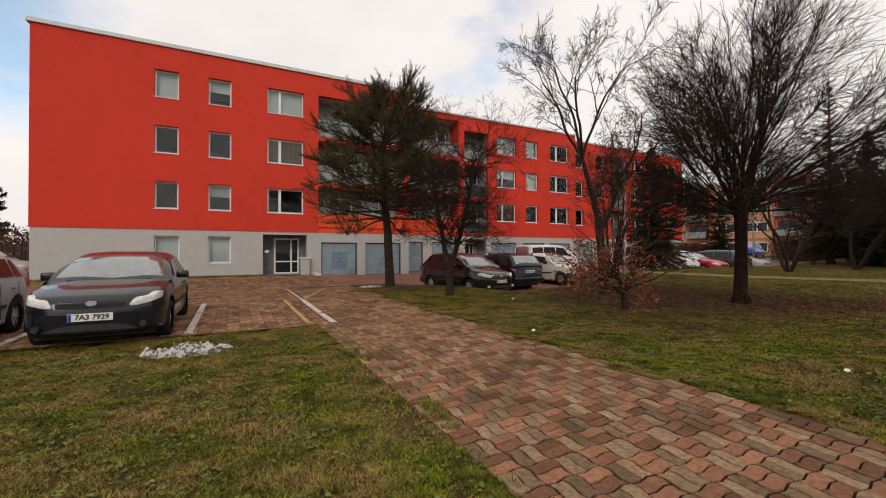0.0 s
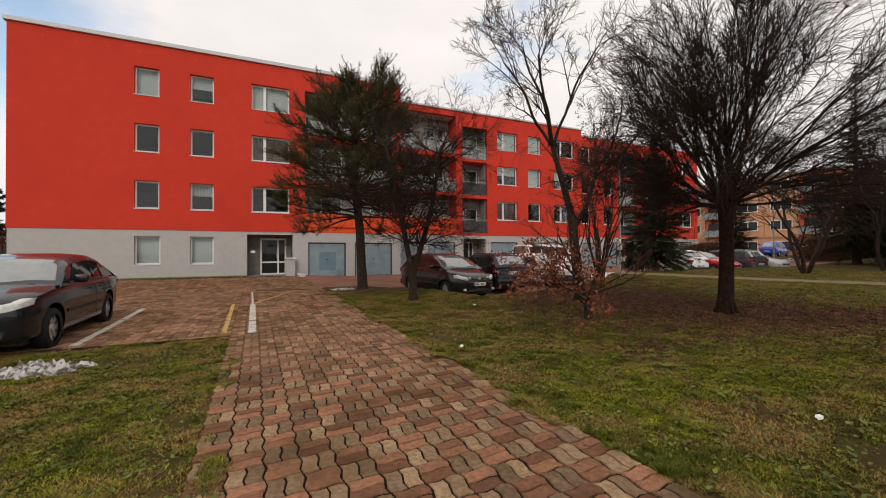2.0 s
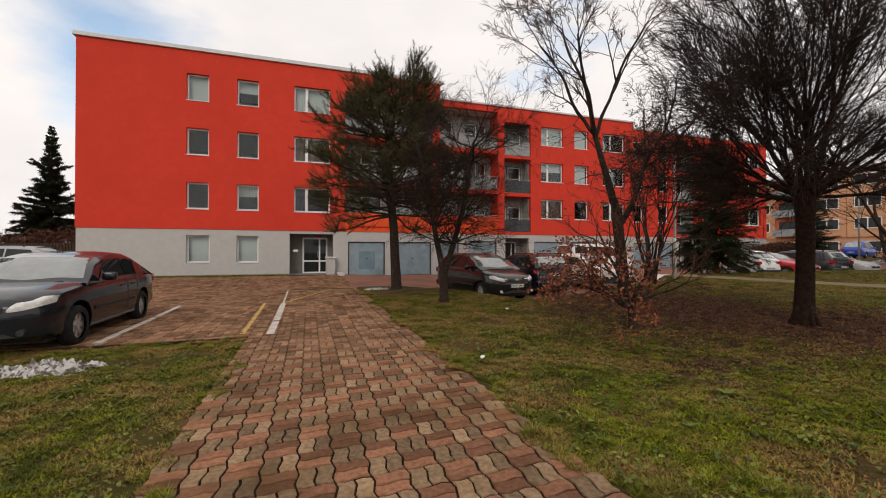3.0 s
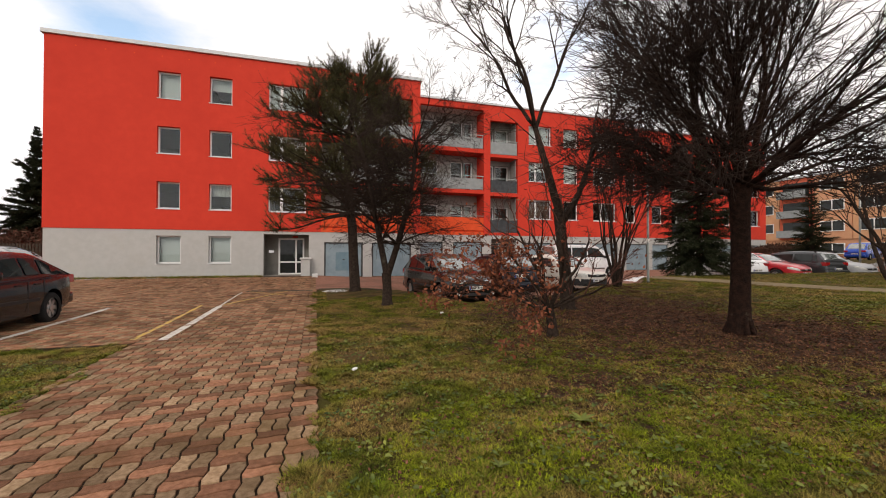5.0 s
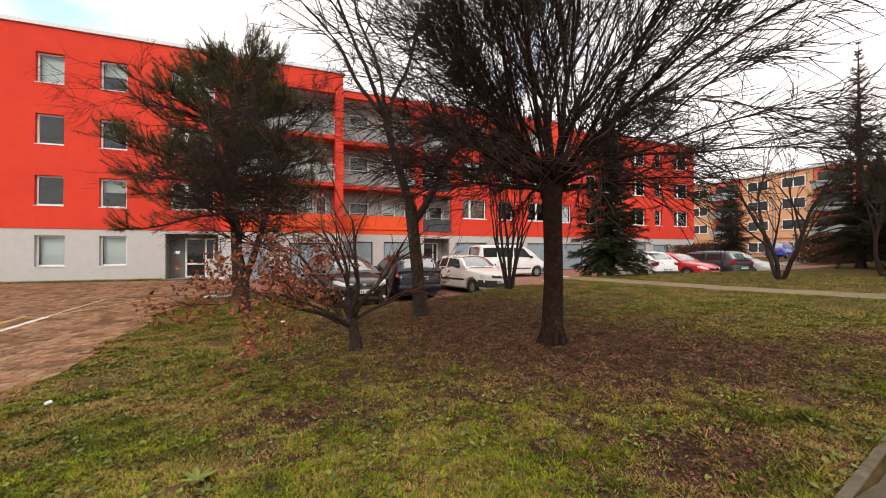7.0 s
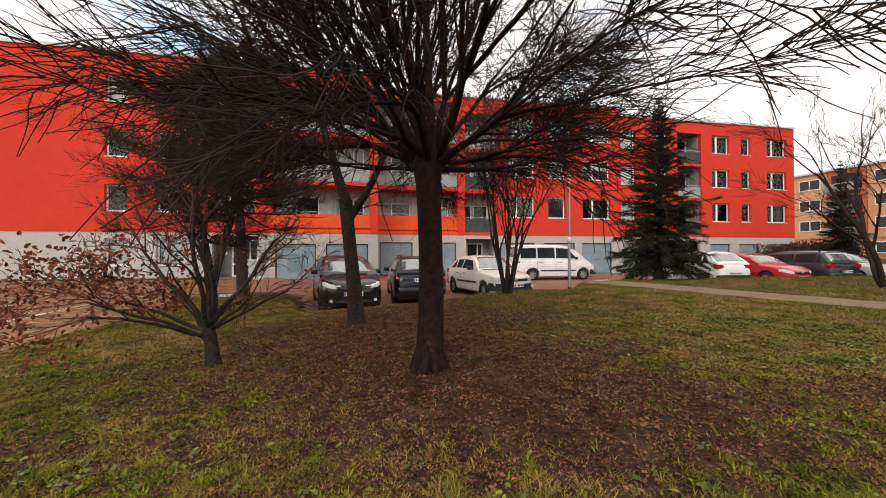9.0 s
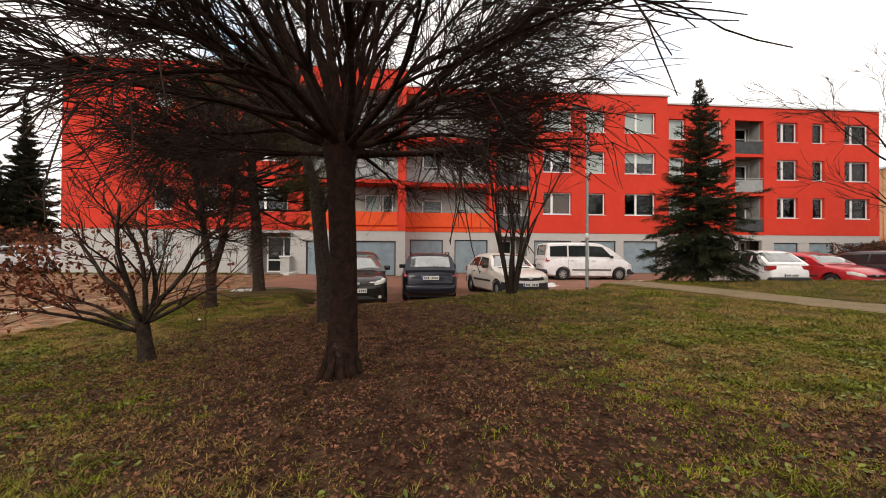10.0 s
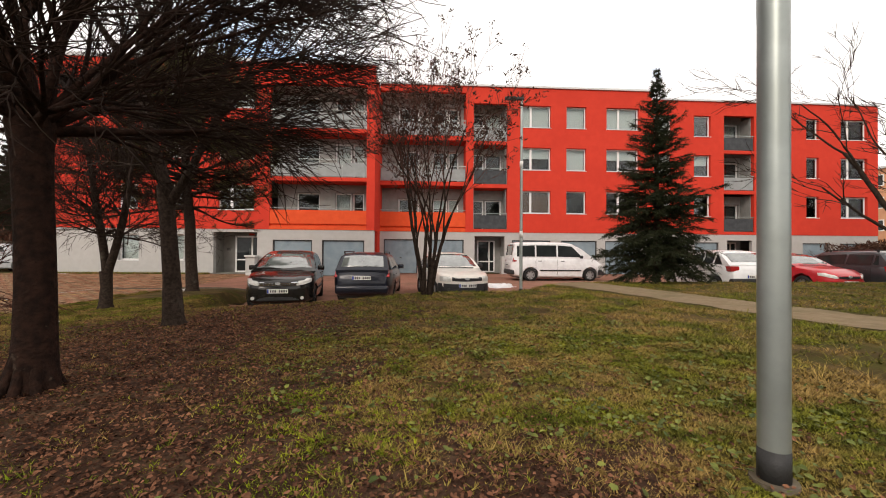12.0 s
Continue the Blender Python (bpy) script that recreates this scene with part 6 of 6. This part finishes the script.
def litter_share(x, y):
    """How bare and leaf-covered the lawn is under the trees."""
    a = math.exp(-((x - 10.0) ** 2 / 7.5 + (y - 5.2) ** 2 / 3.6))
    b = math.exp(-((x - 9.8) ** 2 / 5.0 + (y - 8.2) ** 2 / 5.0))
    c = math.exp(-((x - 11.4) ** 2 / 3.4 + (y - 3.5) ** 2 / 0.9))
    d = 0.8 * math.exp(-((x - 9.15) ** 2 / 0.5 + (y - 2.35) ** 2 / 0.12)) + 0.65 * math.exp(-((x - 13.5) ** 2 / 0.5 + (y - 3.4) ** 2 / 0.2)) + 0.6 * math.exp(-((x - 7.0) ** 2 / 0.2 + (y - 4.3) ** 2 / 0.1))
    return min(1.0, a + 0.9 * b + 0.75 * c + d)


def strew(n, xr, yr, hmax, into=None, only=None):
    made = 0
    gv, gf = into or (GRASS_V, GRASS_F)
    while made < n:
        x, y = rng.uniform(*xr), rng.uniform(*yr)
        made += 1
        if not on_lawn(x, y) or (only and not only(x, y)):
            continue
        g = soft_noise(x, y, 0.9) + 0.5 * soft_noise(x, y, 2.7, 3.0)
        if litter_share(x, y) * 0.95 > rng.random() or g < rng.uniform(-0.75, 0.0):
            continue
        z = height(x, y) + (0.02 if PATH_L < x < PATH_R else 0.0)
        clump = soft_noise(x, y, 5.5, 2.0) + 0.6 * soft_noise(x, y, 11.0, 6.0)
        if clump < -0.3 and rng.random() < 0.5:
            continue
        tall = hmax * rng.uniform(0.25, 0.8) * (1 + 0.6 * max(0, soft_noise(x, y, 0.6, 8))) * (0.65 + 1.3 * max(0.0, clump + 0.15))
        for q in range(5):
            a = rng.uniform(0, 6.283)
            w = 0.0025 + 0.0032 * rng.random()
            lean = rng.uniform(0.5, 2.2) * tall
            dx, dy = math.cos(a), math.sin(a)
            ox, oy = x + rng.uniform(-0.015, 0.015), y + rng.uniform(-0.015, 0.015)
            b = len(gv)
            gv.extend(((ox - dy * w, oy + dx * w, z), (ox + dy * w, oy - dx * w, z), (ox + dx * lean, oy + dy * lean, z + tall)))
            gf.append((b, b + 1, b + 2))


# bare, leaf-strewn earth under the trees
earth = new("bare_earth", sheet("bare_earth", span(5, 15.6, 0.12) + [15.6], span(2.2, 11.6, 0.12) + [11.6], 0.006, M_EARTH,
                               lambda x, y: on_lawn(x, y) and litter_share(x, y) + 0.45 * soft_noise(x, y, 1.1, 5) + 0.3 * soft_noise(x, y, 3.3, 1) > 0.33))
tagged(earth, "bare brown earth with leaf litter under the trees", "bare earth", kind="stuff")
strew(125000, (-3.5, 2.1), (0.6, 8.6), 0.034)
strew(110000, (4.3, 10.5), (1.0, 6.0), 0.038)
strew(80000, (8.5, 16.5), (1.7, 7.0), 0.04)
strew(80000, (11.0, 16.0), (2.0, 6.5), 0.032)
strew(70000, (4.3, 9.0), (4.5, 13.0), 0.045)
strew(45000, (9.0, 20.0), (6.0, 14.5), 0.055)
strew(22000, (16.0, 30.0), (3.0, 14.6), 0.09)
strew(30000, (4.15, 4.8), (0.9, 15.5), 0.05)
strew(12000, (1.7, 2.2), (0.8, 8.3), 0.045)
strew(16000, (-8.0, 1.9), (7.5, 8.45), 0.06)
for k in range(5200):
    # unkempt strip along the foot of the wall
    x, y = rng.uniform(-7.8, 1.75), rng.uniform(23.95, 24.78)
    z, a, t = height(x, y), rng.uniform(0, 6.283), rng.uniform(0.04, 0.13)
    b = len(GRASS_V)
    GRASS_V.extend(((x - 0.014 * math.sin(a), y + 0.014 * math.cos(a), z), (x + 0.014 * math.sin(a), y - 0.014 * math.cos(a), z), (x + t * math.cos(a), y + t * math.sin(a), z + t)))
    GRASS_F.append((b, b + 1, b + 2))
ob = new("grass", mesh_from("grass", GRASS_V, GRASS_F, M_GRASS))
tagged(ob, "short patchy winter grass", "grass", kind="stuff")


MOSS_SPOTS = ((8.6, 2.95, 2.2, 0.35, 1.1), (7.2, 3.1, 0.9, 0.5, 0.9), (5.4, 3.3, 0.8, 1.2, 0.8), (7.9, 4.5, 1.2, 0.3, 0.7), (1.25, 3.6, 0.5, 3.0, 0.7), (12.1, 3.7, 0.9, 0.35, 0.9),
              (14.8, 6.2, 2.0, 1.5, 0.7), (12.9, 4.2, 1.5, 0.8, 0.6), (7.4, 5.1, 0.7, 0.4, 0.7), (5.4, 9.5, 0.8, 6.0, 0.5))


def mossy(x, y):
    """Patches of fresh lime-green growth on the open lawn."""
    p = sum(g * math.exp(-((x - cx) ** 2 / wx + (y - cy) ** 2 / wy)) for cx, cy, wx, wy, g in MOSS_SPOTS)
    return p + 0.6 * soft_noise(x, y, 1.8, 11) + 0.35 * soft_noise(x, y, 5.2, 7) > 0.5


MOSS_V, MOSS_F = [], []
strew(90000, (-0.5, 17.0), (1.0, 8.0), 0.034, (MOSS_V, MOSS_F), mossy)
strew(70000, (4.6, 13.0), (1.3, 5.4), 0.034, (MOSS_V, MOSS_F), mossy)
ob = new("moss", mesh_from("moss", MOSS_V, MOSS_F, M_MOSS))
tagged(ob, "lime-green mossy patches in the lawn", "moss", kind="stuff")

lv = Tubes()
count = 0
while count < 90000:
    x, y = rng.uniform(4.6, 16), rng.uniform(1.2, 11.5)
    if not on_lawn(x, y) or rng.random() > 0.1 + 0.9 * litter_share(x, y):
        continue
    count += 1
    a = Vector((rng.uniform(-1, 1), rng.uniform(-1, 1), rng.uniform(-0.25, 0.35))).normalized() * rng.uniform(0.0075, 0.017)
    b = Vector((-a.y, a.x, rng.uniform(-0.01, 0.012))) * rng.uniform(0.4, 0.65)
    lv.leaf(Vector((x, y, height(x, y) + rng.uniform(0.006, 0.03))), a, b, rng.uniform(-0.4, 0.6))
count = 0
while count < 900:
    x, y = rng.uniform(-3.5, 4.9), rng.uniform(0.8, 9)
    if x < PATH_L and not on_lawn(x, y):
        continue
    if PATH_L < x < PATH_R and rng.random() > 0.08 + 0.5 * (abs(x - 3.2) > 1.15):
        continue
    count += 1
    a = Vector((rng.uniform(-1, 1), rng.uniform(-1, 1), rng.uniform(-0.2, 0.3))).normalized() * rng.uniform(0.008, 0.022)
    lv.leaf(Vector((x, y, height(x, y) + rng.uniform(0.028, 0.036))), a, Vector((-a.y, a.x, 0.003)) * rng.uniform(0.4, 0.65), rng.uniform(-0.4, 0.6))
ob = new("fallen_leaves", lv.mesh("fallen_leaves", M_LEAFD, False))
tagged(ob, "scattered dry brown fallen leaves", "leaves", kind="stuff")

wd = Tubes()
for k in range(7):
    # pale broad-leaved rosette
    a = 2 * math.pi * k / 7 + rng.uniform(-0.2, 0.2)
    d = Vector((math.cos(a), math.sin(a), 0.3)) * rng.uniform(0.045, 0.07)
    wd.leaf(Vector((6.45, 3.53, height(6.45, 3.53) + 0.03)) + d, d, Vector((-d.y, d.x, 0)) * 0.36, 0.3)
for x, y in ((6.52, 3.38), (6.9, 3.9), (5.6, 3.2), (8.1, 3.3)):
    for k in range(9):
        a = 2 * math.pi * k / 9 + rng.random()
        d = Vector((math.cos(a), math.sin(a), 0.35)) * rng.uniform(0.02, 0.036)
        wd.leaf(Vector((x, y, height(x, y) + 0.02)) + d, d, Vector((-d.y, d.x, 0)) * 0.35, 0.3)
for k in range(60000):
    # clover and moss leaflets between the blades, in loose colonies
    x, y = rng.uniform(-3.2, 16.0), rng.uniform(1.0, 7.5)
    if not on_lawn(x, y) or soft_noise(x, y, 3.1, 9) + 0.5 * soft_noise(x, y, 8.0, 4) < rng.uniform(-0.2, 0.35) or rng.random() < litter_share(x, y):
        continue
    d = Vector((rng.uniform(-1, 1), rng.uniform(-1, 1), rng.uniform(-0.3, 0.5))).normalized() * rng.uniform(0.009, 0.024)
    wd.leaf(Vector((x, y, height(x, y) + rng.uniform(0.018, 0.045))), d, Vector((-d.y, d.x, 0.004)) * rng.uniform(0.6, 0.9), 0.3)
ob = new("weeds", wd.mesh("weeds", M_WEED, False))
tagged(ob, "broad-leaved weeds in the lawn", "weed", kind="stuff")

# ---- the pavers themselves ----
rng = random.Random(77)
near_count = 0
bulk = {0: ([], []), 1: ([], [])}
for i in range(int(-11 / CELL), int(PATH_R / CELL) + 1):
    for j in range(int(-3.5 / CELL), int(23.8 / CELL)):
        x, y = i * CELL, j * CELL
        xc, yc = x + CELL / 2, y + CELL / 2
        if not (paved(xc, yc)):
            continue
        if xc < PATH_L and yc < LAWN_N - 0.03:
            continue
        across = (i + j) % 2 == 0
        for k in ((0, 1) if across else (2, 3)):
            dz = height(xc, yc) + rng.uniform(-0.003, 0.003)
            tilt = (rng.uniform(-0.9, 0.9), rng.uniform(-0.9, 0.9), rng.uniform(-0.8, 0.8))
            if 1.7 < y < 4.9 and x > PATH_L - CELL and near_count < 300:
                ob = new("paver", paver_mesh[k])
                ob.parent = court
                ob.matrix_basis = pose(x, y, dz, *tilt)
                near_count += 1
            else:
                v, f = bulk[0 if across else 1]
                b = len(v)
                gv, gf = PAVERS[k]
                n = len(gv) // 3
                tx, ty = radians(tilt[0]), radians(tilt[1])
                if yc > 13 or xc < -6:
                    v += [(x + p[0], y + p[1], dz + p[2] + p[1] * tx - p[0] * ty) for p in gv[n:]]
                    f.append(tuple(b + q for q in range(n)))
                    f += [(b + n + q, b + n + (q + 1) % n, b + (q + 1) % n, b + q) for q in range(n)]
                else:
                    v += [(x + p[0], y + p[1], dz + p[2] + p[1] * tx - p[0] * ty) for p in gv]
                    f += [tuple(b + q for q in face) for face in gf]
for key, mat, word in ((0, M_PAVRJ, "pink-red"), (1, M_PAVGJ, "grey-tan")):
    ob = new("pavers", mesh_from("pavers", *bulk[key], mat))
    ob.parent = court
    tagged(ob, word + " interlocking pavers further along", kind="stuff")
